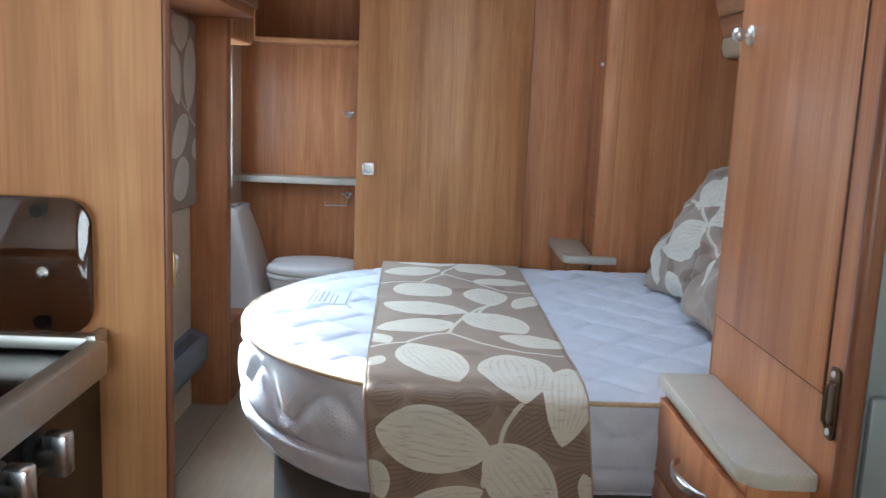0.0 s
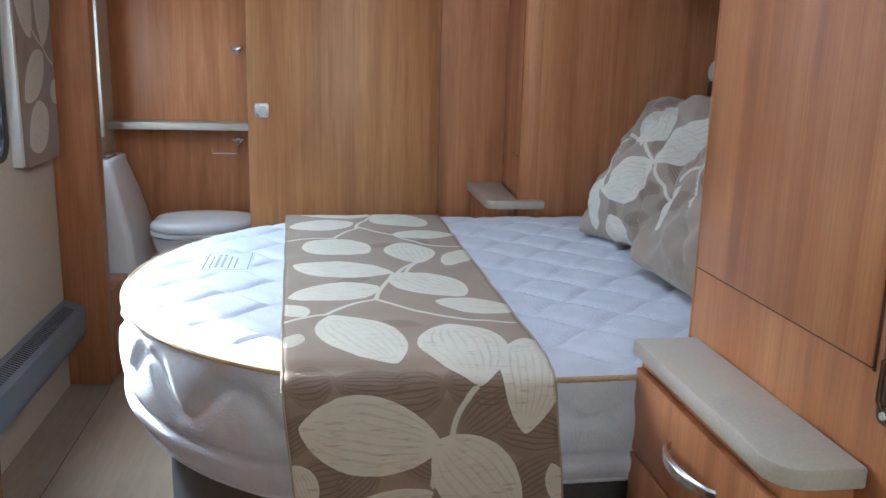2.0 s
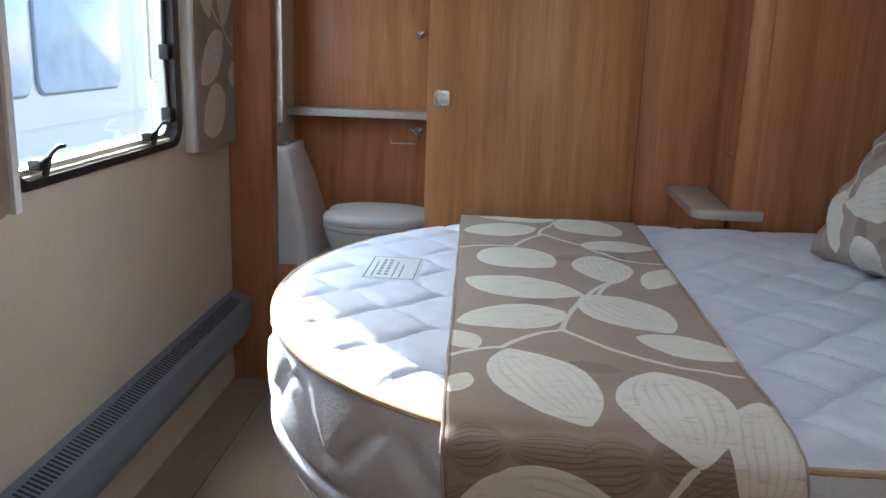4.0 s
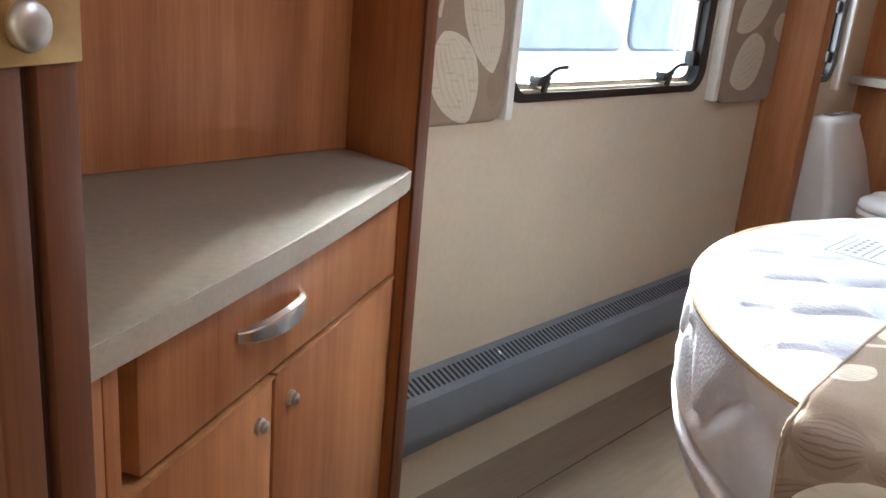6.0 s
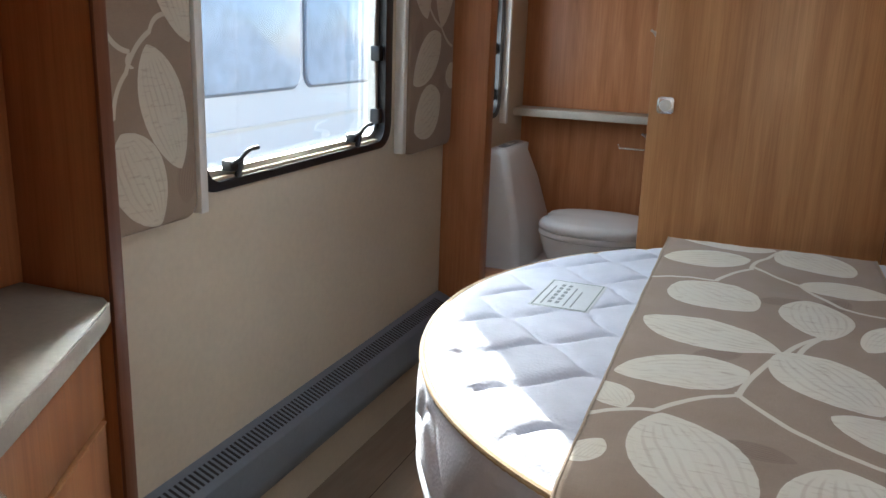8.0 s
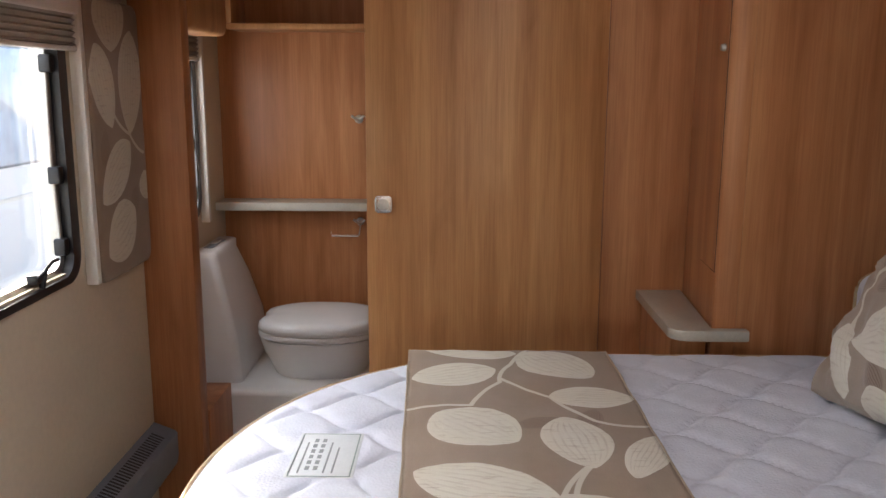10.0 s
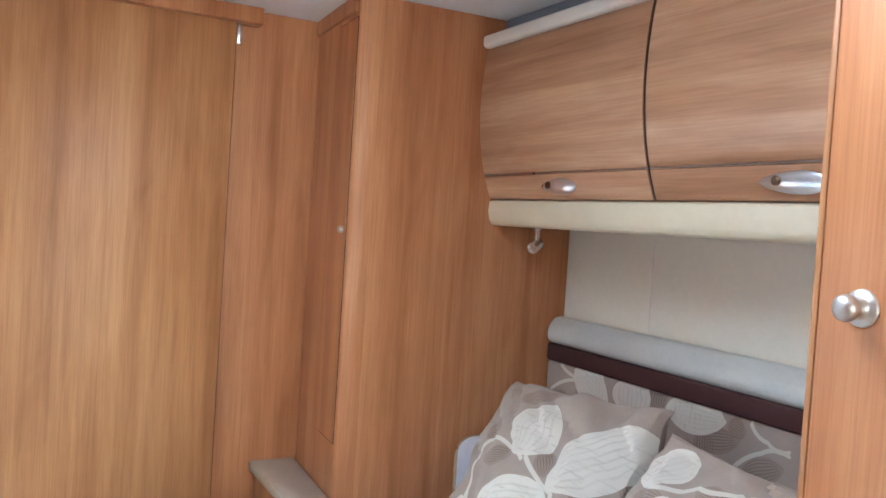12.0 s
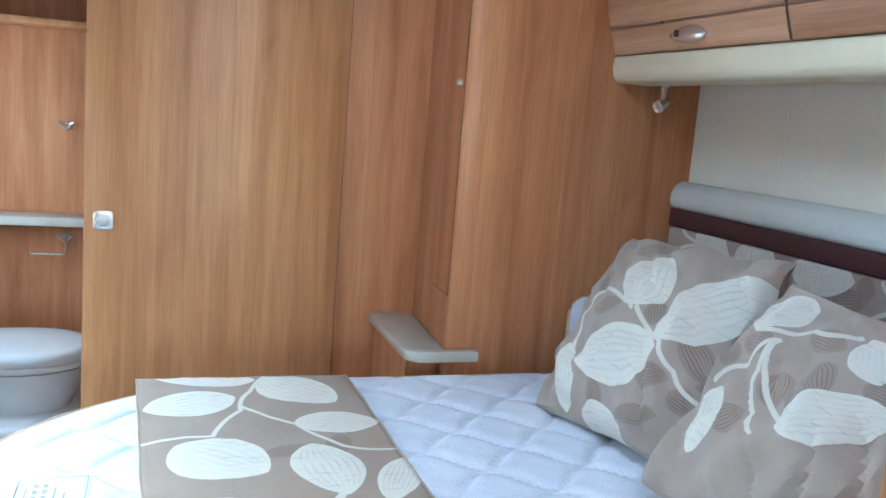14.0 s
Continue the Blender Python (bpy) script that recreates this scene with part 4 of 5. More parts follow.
def runner():
    """Printed runner that lies across the mattress and hangs down its near side."""
    bm = bmesh.new()
    uv = bm.loops.layers.uv.new("UVMap")
    # path over the bed: (y, z, length so far)
    path = []
    ya, yb = BY + BB - 0.010, BY - BB + 0.012
    na = 150
    for i in range(na + 1):
        y = ya + (yb - ya) * i / na
        drop = -0.010 * math.exp(-((y - yb) / 0.020) ** 2) - 0.010 * math.exp(-((ya - y) / 0.020) ** 2)
        path.append((y, TOP + 0.0045 + drop))
    for i in range(1, 8):
        t = radians(90 * i / 7)
        path.append((yb - 0.028 * math.sin(t), TOP - 0.006 - 0.022 * (1 - math.cos(t))))
    for i in range(1, 40):
        u = i / 39
        path.append((yb - 0.030 - 0.006 * math.sin(u * 2.2), TOP - 0.028 - 0.204 * u))
    s, arc = 0.0, []
    for i, p in enumerate(path):
        if i:
            s += math.hypot(p[0] - path[i - 1][0], p[1] - path[i - 1][1])
        arc.append(s)
    nx = 44
    rows = []
    for (y, z), a in zip(path, arc):
        f = min(1.0, a / 1.31)
        left, right = -0.160 + 0.048 * f, 0.287 + 0.018 * f
        if a > 1.31:
            left, right = left + 0.10 * (a - 1.31), right + 0.10 * (a - 1.31)
        row = []
        for k in range(nx + 1):
            u = k / nx
            x = left + (right - left) * u + 0.0022 * noise.noise(Vector((a * 9, 4.0, u)))
            wr = 0.0035 * noise.noise(Vector((x * 10, a * 10, 2.0))) + 0.0014 * noise.noise(Vector((x * 40, a * 9, 5.0)))
            hang = max(0.0, a - 1.33)
            if hang > 0:
                q = (x, y - abs(wr) * 1.6 - 0.010 * hang * math.sin(x * 26), z)
            else:
                q = (x, y, z + max(-0.0015, wr))
            row.append((bm.verts.new(q), (left + (right - left) * u + 0.018, BY + BB - a + 0.025)))
        rows.append(row)
    for r0, r1 in zip(rows, rows[1:]):
        for k in range(nx):
            f = bm.faces.new((r0[k][0], r0[k + 1][0], r1[k + 1][0], r1[k][0]))
            for l, t in zip(f.loops, (r0[k], r0[k + 1], r1[k + 1], r1[k])):
                l[uv].uv = t[1]
    bmesh.ops.recalc_face_normals(bm, faces=bm.faces[:])
    ends = [[tuple(r[k][0].co) for r in rows] for k in (0, nx)]
    d = thing("bed_runner", (0.08, BY, TOP), "taupe bed runner printed with cream leaves, laid across the mattress", "runner")
    for f in bm.faces:
        v = sum(l[uv].uv.y for l in f.loops) / len(f.loops)
        f.material_index = next(k for k, (lo, hi) in enumerate(RUNNER_ZONES) if lo <= v < hi)
    ob = part("cloth", bm, RUNNER[0], d)
    for mat in RUNNER[1:]:
        ob.data.materials.append(mat)
    m = ob.modifiers.new("cloth", "SOLIDIFY")
    m.thickness, m.offset = 0.003, 0.0
    for line in ends:
        part("hem", tube([(x, y, z + 0.0008) for x, y, z in line], 0.0022, 6), HEM, d, "pale stitched hem")


runner()


def folded_mattress():
    """Head part of the mattress, turned up on end against the headboard."""
    d = thing("mattress_head_section", (1.0, 2.4, TOP), "white mattress head section with beige piping behind the cushions", "mattress")
    x0, x1, y0, y1, z0, z1 = 0.862, 1.125, 1.80, 3.062, TOP + 0.001, 0.892
    part("block", box(x0, x1, y0, y1, z0, z1, 0.045, 5), TICKING, d)
    for y in (y0 + 0.013, y1 - 0.013):
        pts = [(x, y, z) for x, z in round_rect(x0 + 0.008, x1 - 0.008, z0 + 0.008, z1 - 0.008, 0.045, 6)]
        part("piping", tube(pts + pts[:2], 0.0048, 8), PIPING, d, "beige piping cord")


folded_mattress()


def cushion(name, mat, m, size=0.45, depth=0.15, seed=0.0):
    """Square scatter cushion with pinched corners and soft folds."""
    n = 44
    bm = bmesh.new()
    uv = bm.loops.layers.uv.new("UVMap")
    grids = []
    for side in (1, -1):
        g = []
        for i in range(n + 1):
            row = []
            for j in range(n + 1):
                u, v = 2 * i / n - 1, 2 * j / n - 1
                pinch = 1 - 0.09 * (1 - u * u) * abs(v) ** 3
                pinch2 = 1 - 0.09 * (1 - v * v) * abs(u) ** 3
                rc = 1 - 0.04 * (u * v) ** 4 + 0.012 * noise.noise(Vector((u * 3.5 + seed, v * 3.5, 5.0)))
                x, y = u * size / 2 * pinch2 * rc, v * size / 2 * pinch * rc
                h = ((1 - u ** 2) * (1 - v ** 2))
                z = side * depth / 2 * max(0.0, h) ** 0.42
                w = 0.012 * noise.noise(Vector((u * 1.7 + seed, v * 1.7, side * 2.0 + seed)))
                fold = noise.noise(Vector((u * 2.6 + v * 1.9 + seed, v * 0.9 - u * 0.8, seed + 3)))
                w -= 0.024 * max(0.0, 1 - abs(fold) * 4.2) * (0.40 + 0.60 * max(abs(u), abs(v)) ** 2)
                w += 0.011 * noise.noise(Vector((u * 5 + seed, v * 5, seed))) * (0.4 + abs(u * v))
                z += w * min(1.0, h * 4)
                edge_z = 0.022 * noise.noise(Vector((u * 3.0, v * 3.0, seed + 9)))
                row.append(bm.verts.new((x, y, z + edge_z)))
            g.append(row)
        grids.append(g)
    for g, side in zip(grids, (1, -1)):
        for i in range(n):
            for j in range(n):
                q = (g[i][j], g[i + 1][j], g[i + 1][j + 1], g[i][j + 1])
                f = bm.faces.new(q if side > 0 else q[::-1])
                for l in f.loops:
                    l[uv].uv = (l.vert.co.x + (0 if side > 0 else 0.3), l.vert.co.y)
    bmesh.ops.remove_doubles(bm, verts=bm.verts[:], dist=0.0004)
    bmesh.ops.transform(bm, matrix=m, verts=bm.verts[:])
    return solid(name, bm, mat, "taupe scatter cushion printed with cream leaves, leaning on the bed head", "cushion", "scatter cushions")


def lean(base, yaw, tilt, spin, size):
    """Pose of a cushion: its lower edge's middle, where it faces, how far it leans back, its spin."""
    m = Matrix.Translation(base) @ Matrix.Rotation(radians(yaw), 4, "Z") @ Matrix.Rotation(radians(tilt), 4, "Y")
    return m @ Matrix.Translation((0, 0, size / 2)) @ Matrix(((0, 0, -1, 0), (-1, 0, 0, 0), (0, 1, 0, 0), (0, 0, 0, 1))) @ Matrix.Rotation(radians(spin), 4, "Z")


cushion("cushion", CUSHION_A, lean((0.690, 2.560, TOP - 0.002), 8, 33, 4, 0.460), 0.460, 0.185, 0.0)
cushion("cushion", CUSHION_B, lean((0.665, 2.095, TOP - 0.002), 8, 36, -5, 0.445), 0.445, 0.18, 4.0)


# ---------------------------------------------------------------- headboard
def headboard():
    d = thing("headboard", (1.17, 2.43, TOP), "padded headboard with leaf-print cloth, maroon band and pale roll", "headboard")
    y0, y1 = 1.769, 3.082
    bm = box(1.150, 1.199, y0, y1, 0.50, 1.074, 0.010, 3)
    uv = bm.loops.layers.uv.new("UVMap")
    for f in bm.faces:
        for l in f.loops:
            l[uv].uv = (l.vert.co.z, l.vert.co.y)
    part("pad", bm, HEADCLOTH, d, "taupe cloth pad printed with cream leaves")
    part("band", box(1.148, 1.199, y0, y1, 1.0745, 1.120, 0.006, 3), MAROON, d, "maroon cloth band")
    prof = [(1.199, 1.1205), (1.158, 1.1205), (1.148, 1.1290), (1.144, 1.143), (1.146, 1.1610), (1.154, 1.1770), (1.168, 1.1890), (1.185, 1.192), (1.199, 1.1900)]
    part("roll", prism(prof, "y", y0, y1, 0.004, 2), BOLSTER, d, "pale grey padded roll")


headboard()

# ---------------------------------------------------------------- wardrobes either side of the bed head
WF = 3.086                     # front of the far wardrobe


def far_wardrobe():
    d = thing("wardrobe", (0.88, 3.27, 0), "tall brown veneer wardrobe with rounded corner beside the bed", "wardrobe", "wardrobes by the bed")
    part("front_panel", box(0.612, RX - 0.001, WF, WF + 0.018, 0, CEIL - 0.001), WOOD, d)
    # dark strip for the shadow line between corner post and front panel
    part("gap_shade_strip", box(0.6102, 0.6118, WF + 0.001, WF + 0.004, 0, CEIL - 0.001), GROOVE, d)
    x1, y0, r = 0.6100, WF - 0.004, 0.046
    pts = [(x1, y0)] + [(x1 - 0.006 - r * math.sin(radians(a)), y0 + r * 0.36 * (1 - math.cos(radians(a)))) for a in range(0, 91, 10)] + [(x1 - 0.006 - r, WF + 0.014), (x1, WF + 0.014)]
    part("corner_post", prism(pts, "z", 0, CEIL - 0.001), WOOD, d, "rounded veneer corner post")

    def slant(y):
        """The side panel opens slightly towards the partition."""
        return 0.558 + 0.066 * (y - WF)

    def sheet(name, o0, o1, ya, yb, z0, z1, mat, label="", parent=d):
        return part(name, prism([(slant(ya) + o0, ya), (slant(ya) + o1, ya), (slant(yb) + o1, yb), (slant(yb) + o0, yb)], "z", z0, z1), mat, parent, label)
    sheet("side_panel", 0.0, 0.016, WF + 0.0145, PY - 0.001, 0, CEIL - 0.001, WOOD)
    ya, yb = WF + 0.018, 3.248
    dr = sheet("door", -0.0035, -0.0002, ya, yb, 0.875, 1.900, WOOD, "narrow veneer cupboard door")
    # dark strips round the door paint the shade of its gap
    for b in ((ya - 0.003, ya, 0.872, 1.902), (yb, yb + 0.003, 0.872, 1.902), (ya, yb, 0.872, 0.875), (ya, yb, 1.900, 1.903)):
        sheet("gap_shade_strip", -0.0018, -0.0001, *b, GROOVE)
    part("knob", lathe([(0.009, 0.0), (0.009, -0.004), (0.0075, -0.010), (0.003, -0.012)], (slant(3.128) - 0.0036, 3.128, 1.392), "x", 18), STEEL, dr, "small steel push knob")
    sheet("top_rail", -0.010, -0.0005, WF + 0.030, PY - 0.001, 1.915, CEIL - 0.001, WOOD)


far_wardrobe()


def bedside(name, x0, x1, y0, y1, zt, near, label, drawers):
    """Bedside cupboard under a narrow shelf top."""
    d = thing(name, ((x0 + x1) / 2, (y0 + y1) / 2, 0), label, "bedside cabinet", "bedside cabinets")
    part("body", box(x0 + 0.018, x1, y0 + 0.02, y1, 0, zt - 0.027), WOOD, d)
    if drawers:
        z = 0.06
        for h in (0.248, 0.248, 0.137):
            dr = part("drawer", box(x0 + 0.004, x0 + 0.0175, y0 + 0.024, y1 - 0.012, z, z + h, 0.002), WOOD, d)
            zc = z + h - 0.060
            yc = (y0 + y1) / 2 - 0.012
            pts = [(x0 + 0.004 - 0.028 * math.sin(math.pi * u) ** 0.55, yc + 0.074 - 0.148 * u, zc) for u in (k / 16 for k in range(17))]
            part("handle", bow(pts, 0.022, 0.006), CHROME, dr, "satin chrome bow handle")
            z += h + 0.006
    # top with a round room-side corner at its free end
    r = 0.045
    if near:
        pts = [(x1, y1), (x0, y1)] + [(x0 + r - r * math.cos(radians(a)), y0 + r - r * math.sin(radians(a))) for a in range(0, 91, 10)] + [(x1, y0)]
    else:
        ye = 3.052
        pts = [(x1 + 0.024, y1), (x0, y1)] + [(x0 + r - r * math.cos(radians(a)), ye + r - r * math.sin(radians(a))) for a in range(0, 91, 10)] + [(0.635, ye), (0.635, 3.081), (x1, 3.081)]
    part("top", prism(pts, "z", zt - 0.0265, zt, 0.004, 2), LAMINATE, d, "grey-beige laminate top with a rounded corner")
    return d


bedside("bedside_cabinet", 0.438, 0.544, 1.288, 1.734, 0.750, True, "brown veneer bedside cabinet with drawers and laminate top", True)
bedside("bedside_cabinet", 0.452, 0.554, 3.102, 3.459, 0.742, False, "narrow brown veneer bedside cabinet beyond the bed", False)


def near_wardrobe():
    y0, y1 = 1.238, 1.768
    d = thing("wardrobe", (0.88, 1.5, 0), "tall brown veneer wardrobe with door, knob and bronze catch", "wardrobe", "wardrobes by the bed")
    part("side_panel", box(0.5460, 0.5640, y0 + 0.022, y1 - 0.008, 0, CEIL - 0.001), WOOD, d)
    part("edge_strip", box(0.5445, 0.5660, y1 - 0.0078, y1, 0, CEIL - 0.001, 0.002), WOOD_DOOR, d, "lighter edge strip")
    part("corner_post", box(0.5420, 0.5700, y0, y0 + 0.0215, 0, CEIL - 0.001, 0.009, 3), WOOD_EDGE, d, "dark rounded corner post")
    part("back_panel", box(0.5645, RX - 0.001, y1 - 0.016, y1 - 0.001, 0, CEIL - 0.001), WOOD, d)
    end = part("end_panel", box(0.5700, RX - 0.001, y0 + 0.006, y0 + 0.020, 0, CEIL - 0.001, 0.002), GREY_PANEL, d, "grey satin end panel")
    part("moulding", box(0.5720, 1.15, y0 - 0.006, y0 + 0.0058, 0.55, 0.88, 0.006), GREY_PANEL, end)
    dr = part("door", box(0.5425, 0.5457, 1.308, y1 - 0.012, 0.860, 1.90, 0.0015), WOOD, d, "veneer wardrobe door")
    # shade of the door gap, put in as two dark strips
    part("gap_shade_strip", box(0.5445, 0.5459, 1.3045, 1.308, 0.856, 1.903), GROOVE, d)
    part("gap_shade_strip", box(0.5445, 0.5459, 1.308, y1 - 0.010, 0.8578, 0.860), GROOVE, d)
    kn = part("knob", lathe([(0.0180, 0.0), (0.0178, -0.002), (0.0165, -0.0035), (0.0120, -0.0042), (0.0105, -0.006), (0.0085, -0.009), (0.0085, -0.014), (0.0100, -0.016), (0.0122, -0.019), (0.0128, -0.023), (0.0120, -0.027), (0.0098, -0.030), (0.006, -0.032), (0.002, -0.0327)], (0.5424, 1.710, 1.368), "x", 28), STEEL, dr, "round satin-chrome knob")
    c = part("catch_plate", prism(round_rect(1.263, 1.290, 0.806, 0.906, 0.010, 5), "x", 0.5415, 0.5455, 0.001), BRONZE, d, "bronze ring-pull door catch")
    part("pull_ring", tube([(0.5400, 1.267, 0.830), (0.5350, 1.271, 0.826), (0.5330, 1.277, 0.834), (0.5330, 1.277, 0.879), (0.5350, 1.271, 0.887), (0.5400, 1.267, 0.883)], 0.003, 8), BRONZE, c)
    for z in (0.816, 0.896):
        part("screw", lathe([(0.005, 0.0), (0.004, -0.002)], (0.5413, 1.277, z), "x", 14), STEEL, c)
    return d


near_wardrobe()


# ---------------------------------------------------------------- overhead lockers over the bed head
def overhead():
    d = thing("overhead_locker", (1.05, 2.43, 1.4300), "brown veneer overhead lockers with curved doors and cream light rail", "locker")
    y0, y1 = 1.768, 3.088
    ymid = 2.459

    def fx(z):
        """Front of the doors: a shallow curve."""
        t = (z - 1.7300) / 0.25
        return 0.895 + 0.040 * t * t + (0.012 * max(0.0, -t) ** 3)
    part("body", box(0.96, RX - 0.001, y0, y1, 1.4500, CEIL - 0.001), WOOD, d)
    zs = [1.5550 + (1.8750 - 1.5550) * i / 12 for i in range(13)]
    zl = [1.4930 + (1.5510 - 1.4930) * i / 4 for i in range(5)]
    for ya, yb in ((ymid + 0.0045, y1 - 0.002), (y0 + 0.002, ymid - 0.0045)):
        for name, zz in (("door", zs), ("door_rail", zl)):
            prof = [(fx(z), z) for z in zz] + [(fx(z) + 0.018, z) for z in zz[::-1]]
            o = part(name, prism(prof, "y", ya, yb, 0.002, 1, lambda e: e.calc_length() > 0.05), WOOD_FLAT, d)
        yc = 2.768 if ya > ymid else 2.128
        handle_plate(o, yc, fx(1.5220) - 0.0005)
        prof = [(fx(1.5530) - 0.001, 1.5512), (fx(1.5530) - 0.001, 1.5548), (fx(1.5530) + 0.014, 1.5548), (fx(1.5530) + 0.014, 1.5512)]
        part("rail_strip", prism(prof, "y", ya, yb), RAIL_METAL, d, "thin bronzed metal strip")
    # dark strip between the two doors, coloured as the shade in their gap
    prof = [(fx(z) + 0.0025, z) for z in [1.493] + zs] + [(fx(z) + 0.016, z) for z in ([1.493] + zs)[::-1]]
    part("gap_shade_strip", prism(prof, "y", ymid - 0.0042, ymid + 0.0042), DARK_TRIM_GAP, d)
    # cream light rail
    prof = [(0.960, 1.4260), (0.950, 1.4300), (0.942, 1.4420), (0.938, 1.4620), (0.940, 1.4880), (0.955, 1.4920), (1.02, 1.4920), (1.05, 1.4260)]
    part("light_rail", prism(prof, "y", y0, y1, 0.002, 1), CREAM_PLASTIC, d, "cream plastic light rail")
    # cornice at the ceiling
    prof = [(0.898, 1.8750), (0.892, 1.8820), (0.892, 1.9020), (0.900, 1.9080), (0.955, 1.9080), (0.955, 1.8760)]
    part("cornice", prism(prof, "y", y0, y1, 0.002, 1), LINER, d, "ivory cornice strip")
    part("fascia", box(0.956, 0.961, y0, y1, 1.9085, CEIL - 0.001), GREY_DUCT, d, "grey fascia strip at the ceiling")


def handle_plate(parent, yc, x):
    """Curved chrome locker handle with a push button."""
    n = 16
    bm = bmesh.new()
    rows = []
    for i in range(n + 1):
        u = 2 * i / n - 1
        h = 0.0185 * math.sqrt(max(0.0, 1 - u * u)) * (1.0 + 0.35 * u) + 0.0012
        o = 0.010 * (1 - u * u) + 0.001
        y = yc - u * 0.068
        rows.append([bm.verts.new((x - o * math.sin(a), y, 1.5230 - h * math.cos(a))) for a in (math.pi * k / 9 for k in range(10))])
    for q, w in zip(rows, rows[1:]):
        for k in range(10):
            bm.faces.new((q[k], q[(k + 1) % 10], w[(k + 1) % 10], w[k]))
    bm.faces.new(rows[0])
    bm.faces.new(rows[-1])
    bmesh.ops.recalc_face_normals(bm, faces=bm.faces[:])
    h = part("handle", bm, SATIN, parent, "curved satin-chrome push-button handle")
    part("button", lathe([(0.008, 0.0), (0.008, -0.005), (0.005, -0.007)], (x - 0.0095, yc + 0.024, 1.5240), "x", 18), BRONZE, h, "dark push button")


overhead()

# reading spot under the light rail
s = thing("reading_spot", (1.02, 2.99, 1.39), "small chrome reading spotlight under the locker", "spotlight")
part("stem", tube([(1.048, 3.018, 1.4255), (1.048, 3.018, 1.395)], 0.0075, 12), CHROME, s)
hd = lathe([(0.008, -0.020), (0.0145, -0.014), (0.0155, 0.012), (0.0165, 0.020), (0.013, 0.0205), (0.011, 0.016)], (0, 0, 0), "x", 22)
bmesh.ops.transform(hd, matrix=Matrix.Translation((1.048, 3.018, 1.381)) @ Matrix.Rotation(radians(200), 4, "Z") @ Matrix.Rotation(radians(25), 4, "Y"), verts=hd.verts[:])
part("head", hd, CHROME, s)
part("base_ring", lathe([(0.013, 0.0), (0.011, -0.004)], (1.048, 3.018, 1.4258), "z", 18), CHROME, s)

# ---------------------------------------------------------------- washroom
sh = solid("washroom_shelf", prism([(LX + 0.001, 4.23), (-0.15, 4.23), (-0.15, BACK - 0.001), (LX + 0.001, BACK - 0.001)], "z", 0.842, 0.872, 0.003), LAMINATE, "pale laminate shelf along the washroom end wall", "shelf")
b = thing("wall_cabinet", (-0.5, 4.3, 1.5), "open brown veneer wall cabinet in the washroom", "cabinet")
part("bottom", box(-0.86, -0.15, 4.16, BACK - 0.001, 1.492, 1.512, 0.002), WOOD_DOOR, b)
part("side", box(-0.86, -0.842, 4.16, BACK - 0.001, 1.5125, CEIL - 0.002, 0.002), WOOD_DOOR, b)
part("shelf", box(-0.8415, -0.15, 4.18, BACK - 0.001, 1.715, 1.730, 0.002), WOOD_DOOR, b)


def hook(z):
    h = thing("robe_hook", (-0.43, 4.39, z), "small chrome hook on the washroom wall", "hook", "washroom hooks")
    part("rosette", lathe([(0.016, 0.0), (0.016, -0.006), (0.010, -0.010)], (-0.425, BACK - 0.0005, z), "y", 18), CHROME, h)
    part("prong", tube([(-0.425, BACK - 0.008, z), (-0.425, BACK - 0.030, z - 0.004), (-0.435, BACK - 0.045, z + 0.004), (-0.448, BACK - 0.048, z + 0.014)], 0.005), CHROME, h)
    part("prong", tube([(-0.425, BACK - 0.020, z), (-0.412, BACK - 0.045, z + 0.004), (-0.402, BACK - 0.048, z + 0.014)], 0.005), CHROME, h)


hook(1.175)
hook(0.785)
r = thing("roll_holder", (-0.47, 4.34, 0.74), "chrome wire toilet roll holder on the wall", "roll holder")
part("bar", tube([(-0.425, BACK - 0.001, 0.775), (-0.425, BACK - 0.05, 0.740), (-0.43, BACK - 0.052, 0.736), (-0.53, BACK - 0.052, 0.736), (-0.532, BACK - 0.052, 0.752)], 0.004), CHROME, r)


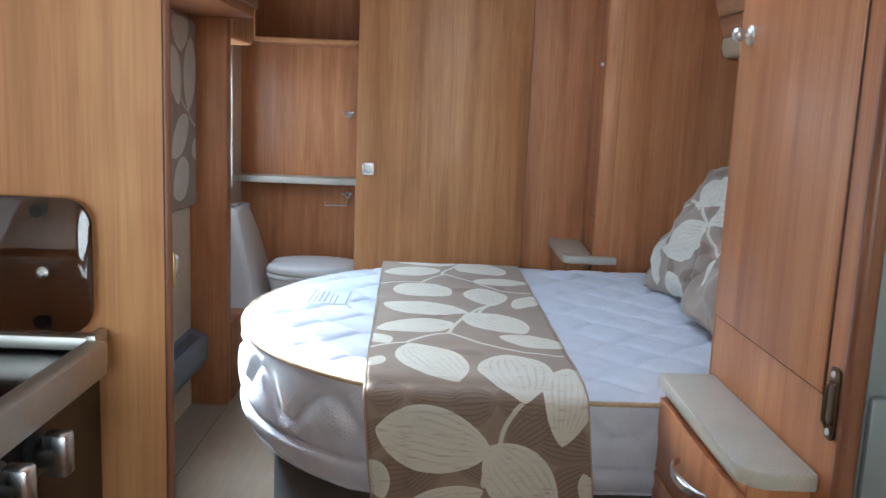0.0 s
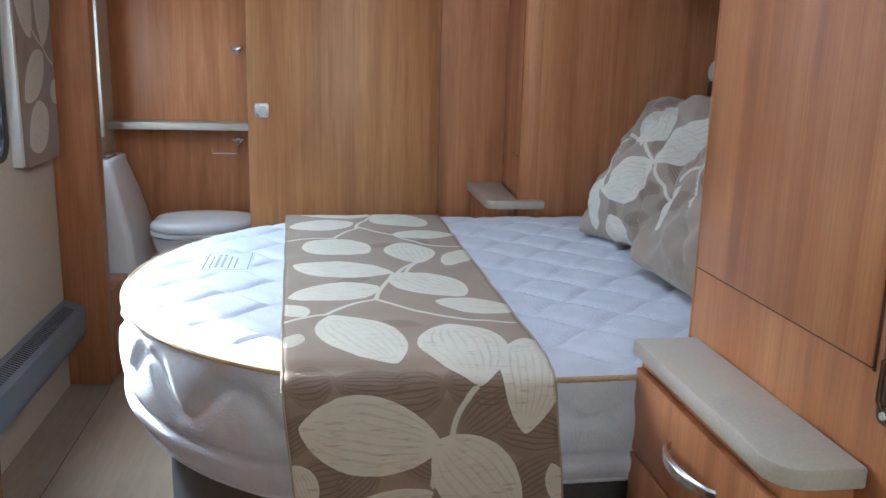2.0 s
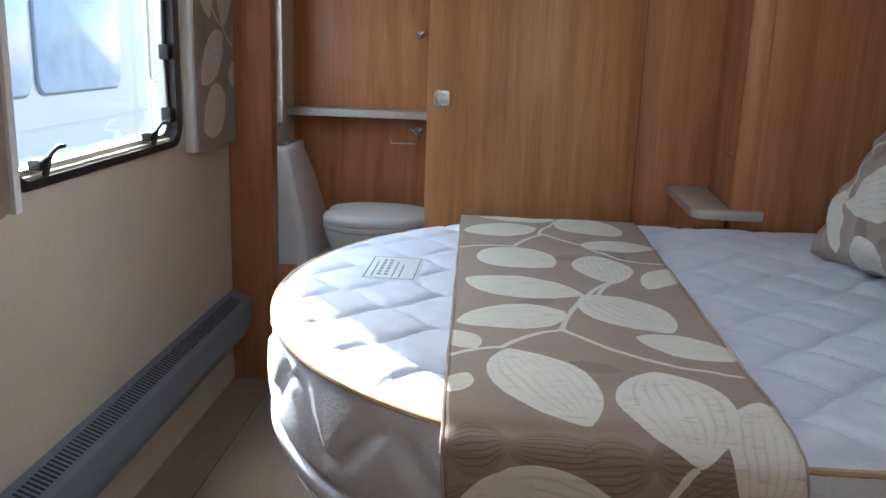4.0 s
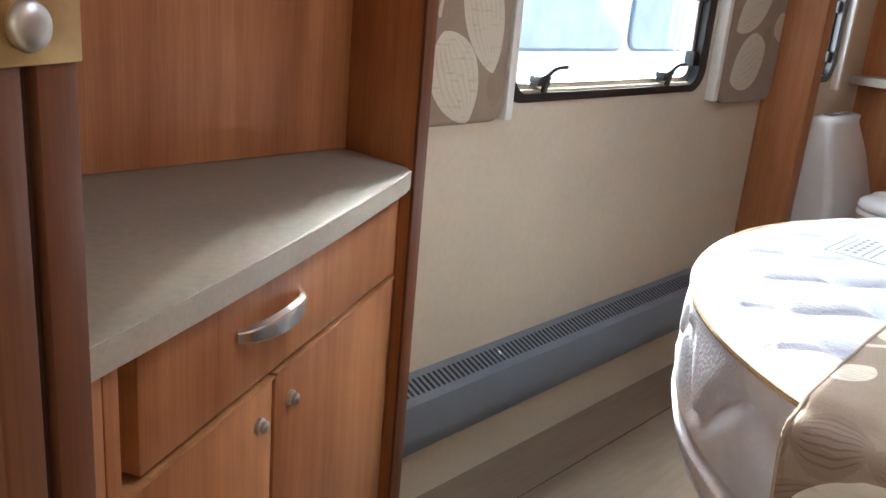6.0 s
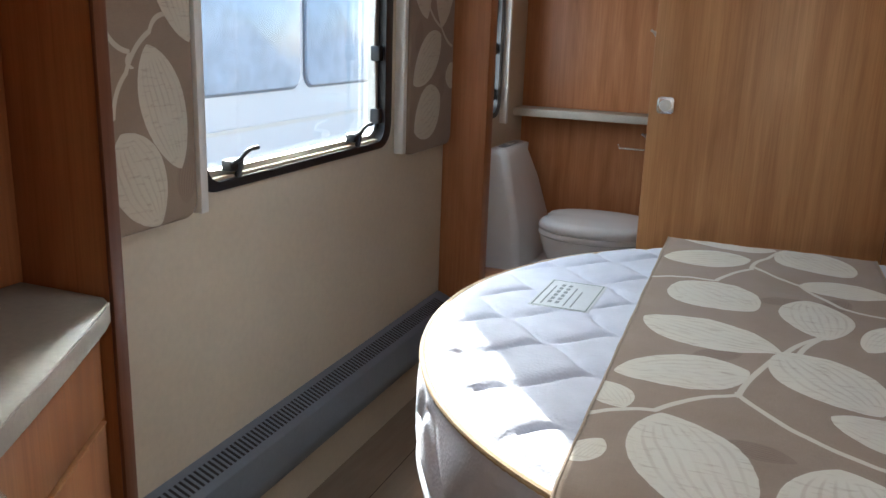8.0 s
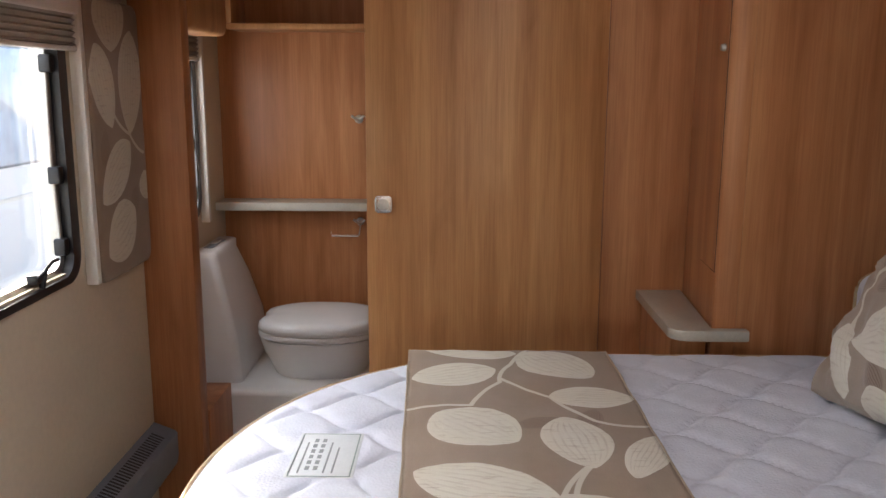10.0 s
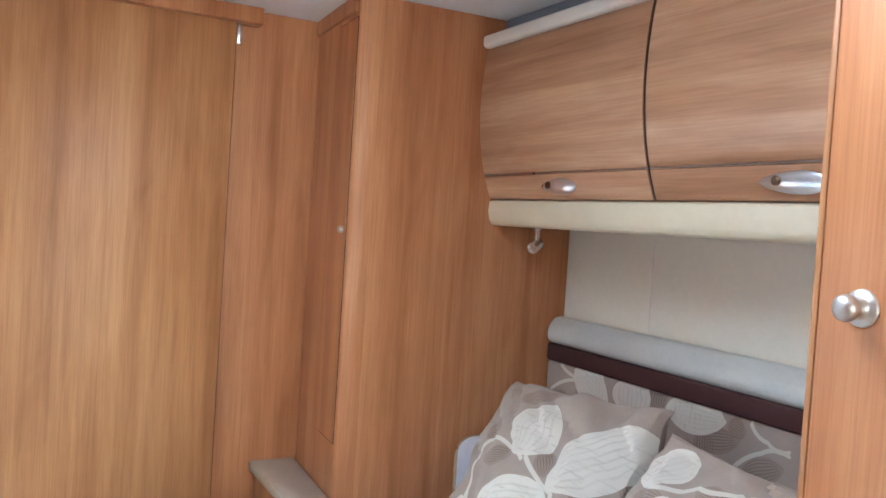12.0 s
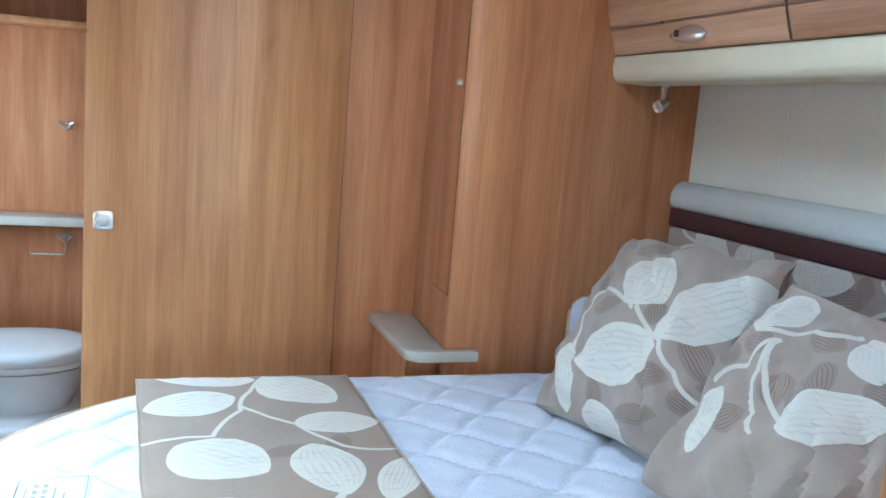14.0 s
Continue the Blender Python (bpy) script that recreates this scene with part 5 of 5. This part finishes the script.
def toilet():
    d = thing("toilet", (-0.65, 4.1, 0), "white plastic cassette toilet with closed lid and tall flush console", "toilet")
    # console against the side wall
    bm = bmesh.new()
    rows = []
    for z, x1, y0, y1 in ((0.05, -0.775, 3.84, 4.34), (0.30, -0.785, 3.87, 4.335), (0.45, -0.805, 3.90, 4.34), (0.60, -0.845, 3.93, 4.31), (0.715, -0.872, 3.945, 4.235), (0.735, -0.882, 3.952, 4.275), (0.740, -0.892, 3.962, 4.265)):
        pts = round_rect(LX - 0.02, x1, y0, y1, 0.03, 5)
        rows.append([bm.verts.new((max(LX + 0.001, x), y, z)) for x, y in pts])
    n = len(rows[0])
    for q, w in zip(rows, rows[1:]):
        for i in range(n):
            bm.faces.new((q[i], q[(i + 1) % n], w[(i + 1) % n], w[i]))
    bm.faces.new(rows[0])
    bm.faces.new(rows[-1])
    bmesh.ops.recalc_face_normals(bm, faces=bm.faces[:])
    con = part("console", bm, WHITE_PLASTIC, d, "white plastic flush console")
    pn = part("control_panel", prism(round_rect(-0.938, -0.905, 4.02, 4.20, 0.008, 4), "z", 0.7402, 0.7425, 0.0005), GREY_DUCT, con, "grey flush control panel")
    part("flush_button", prism(round_rect(-0.932, -0.911, 4.09, 4.16, 0.008, 4), "z", 0.7427, 0.746, 0.001), WHITE_PLASTIC, pn)
    # bench base
    part("base", prism(round_rect(-0.865, -0.30, 3.80, 4.34, 0.06, 6), "z", 0.0, 0.30, 0.02, 3), WHITE_PLASTIC, d, "white moulded base")

    def oval(s, z, k=1.0, notch=0.0):
        out = []
        for i in range(48):
            t = 2 * math.pi * i / 48
            c, q = math.cos(t), math.sin(t)
            rx = 0.235 if c > 0 else 0.215
            x = -0.545 + rx * s * abs(c) ** 0.85 * (1 if c > 0 else -1)
            y = 4.055 + 0.185 * s * k * abs(q) ** 0.9 * (1 if q > 0 else -1)
            x += notch * 0.020 * math.exp(-((t - math.pi) / 0.22) ** 2)
            out.append((x, y, z))
        return out

    def stack(levels):
        bm = bmesh.new()
        rr = [[bm.verts.new(p) for p in oval(*l)] for l in levels]
        for q, w in zip(rr, rr[1:]):
            for i in range(48):
                bm.faces.new((q[i], q[(i + 1) % 48], w[(i + 1) % 48], w[i]))
        bm.faces.new(rr[0])
        bm.faces.new(rr[-1])
        bmesh.ops.recalc_face_normals(bm, faces=bm.faces[:])
        return bm
    part("bowl", stack([(0.72, 0.295), (0.80, 0.33), (0.90, 0.38), (0.955, 0.42), (0.97, 0.436)]), WHITE_PLASTIC, d, "white toilet bowl")
    part("seat", stack([(0.97, 0.4385, 1, 1), (1.0, 0.443, 1, 1), (1.0, 0.456, 1, 1), (0.985, 0.460, 1, 1)]), WHITE_PLASTIC, d, "white toilet seat")
    part("lid", stack([(0.99, 0.4625, 1, 1), (1.005, 0.468, 1, 1), (0.99, 0.486, 1, 1), (0.93, 0.497, 1, 1), (0.80, 0.502, 1, 1), (0.3, 0.504, 1, 0)]), WHITE_PLASTIC, d, "white closed toilet lid")


toilet()
solid("step_board", box(LX + 0.001, -0.800, 3.556, 3.80, 0.0, 0.33, 0.004), WOOD, "low brown veneer boxing behind the jamb", "boxing")

# ---------------------------------------------------------------- outside the window
solid("ground", box(-60, 60, -60, 60, -0.62, -0.60), GRAVEL, "pale gravel ground of the sales pitch", "ground", kind="structure", smooth=False)


NEIGHBOUR_WINDOWS = ((3.3, 5.28), (5.42, 6.76), (6.86, 8.2), (8.9, 9.7))
NZ = 0.68


def neighbour():
    """White caravan parked alongside."""
    d = thing("parked_caravan", (-4.6, 6.5, -0.6), "white caravan with tinted windows parked alongside", "caravan")
    x = -3.5
    part("body", box(x - 2.2, x, 2.6, 10.4, -0.35, 1.95, 0.12, 4), CARAVAN_WHITE, d)
    for y0, y1 in NEIGHBOUR_WINDOWS:
        w = part("window", prism(round_rect(y0, y1, NZ, NZ + 0.88, 0.10, 6), "x", x + 0.001, x + 0.030, 0.008, 2), TINT, d, "tinted caravan window, coloured pale blue for its sky reflection")
        part("window_rubber", ring(round_rect(y0 - 0.02, y1 + 0.02, NZ - 0.02, NZ + 0.90, 0.12, 6), round_rect(y0, y1, NZ, NZ + 0.88, 0.10, 6), "x", x + 0.001, x + 0.012), GREY_DUCT, w)
    part("trim_strip", box(x + 0.001, x + 0.012, 2.8, 10.2, 0.40, 0.43), LINER, d)
    part("skirt", box(x - 2.1, x - 0.02, 2.8, 10.2, -0.45, -0.36), GREY_DUCT, d)
    for y in (6.0, 7.0):
        wh = part("wheel", lathe([(0.10, 0.0), (0.30, 0.0), (0.32, -0.03), (0.32, -0.16), (0.30, -0.19), (0.1, -0.19)], (x - 0.05, y, -0.28), "x", 28), BLACK, d, "black tyre")
        part("rim", lathe([(0.20, 0.0), (0.20, 0.012), (0.06, 0.02)], (x - 0.049, y, -0.28), "x", 24), STEEL, wh, "steel wheel rim")


neighbour()
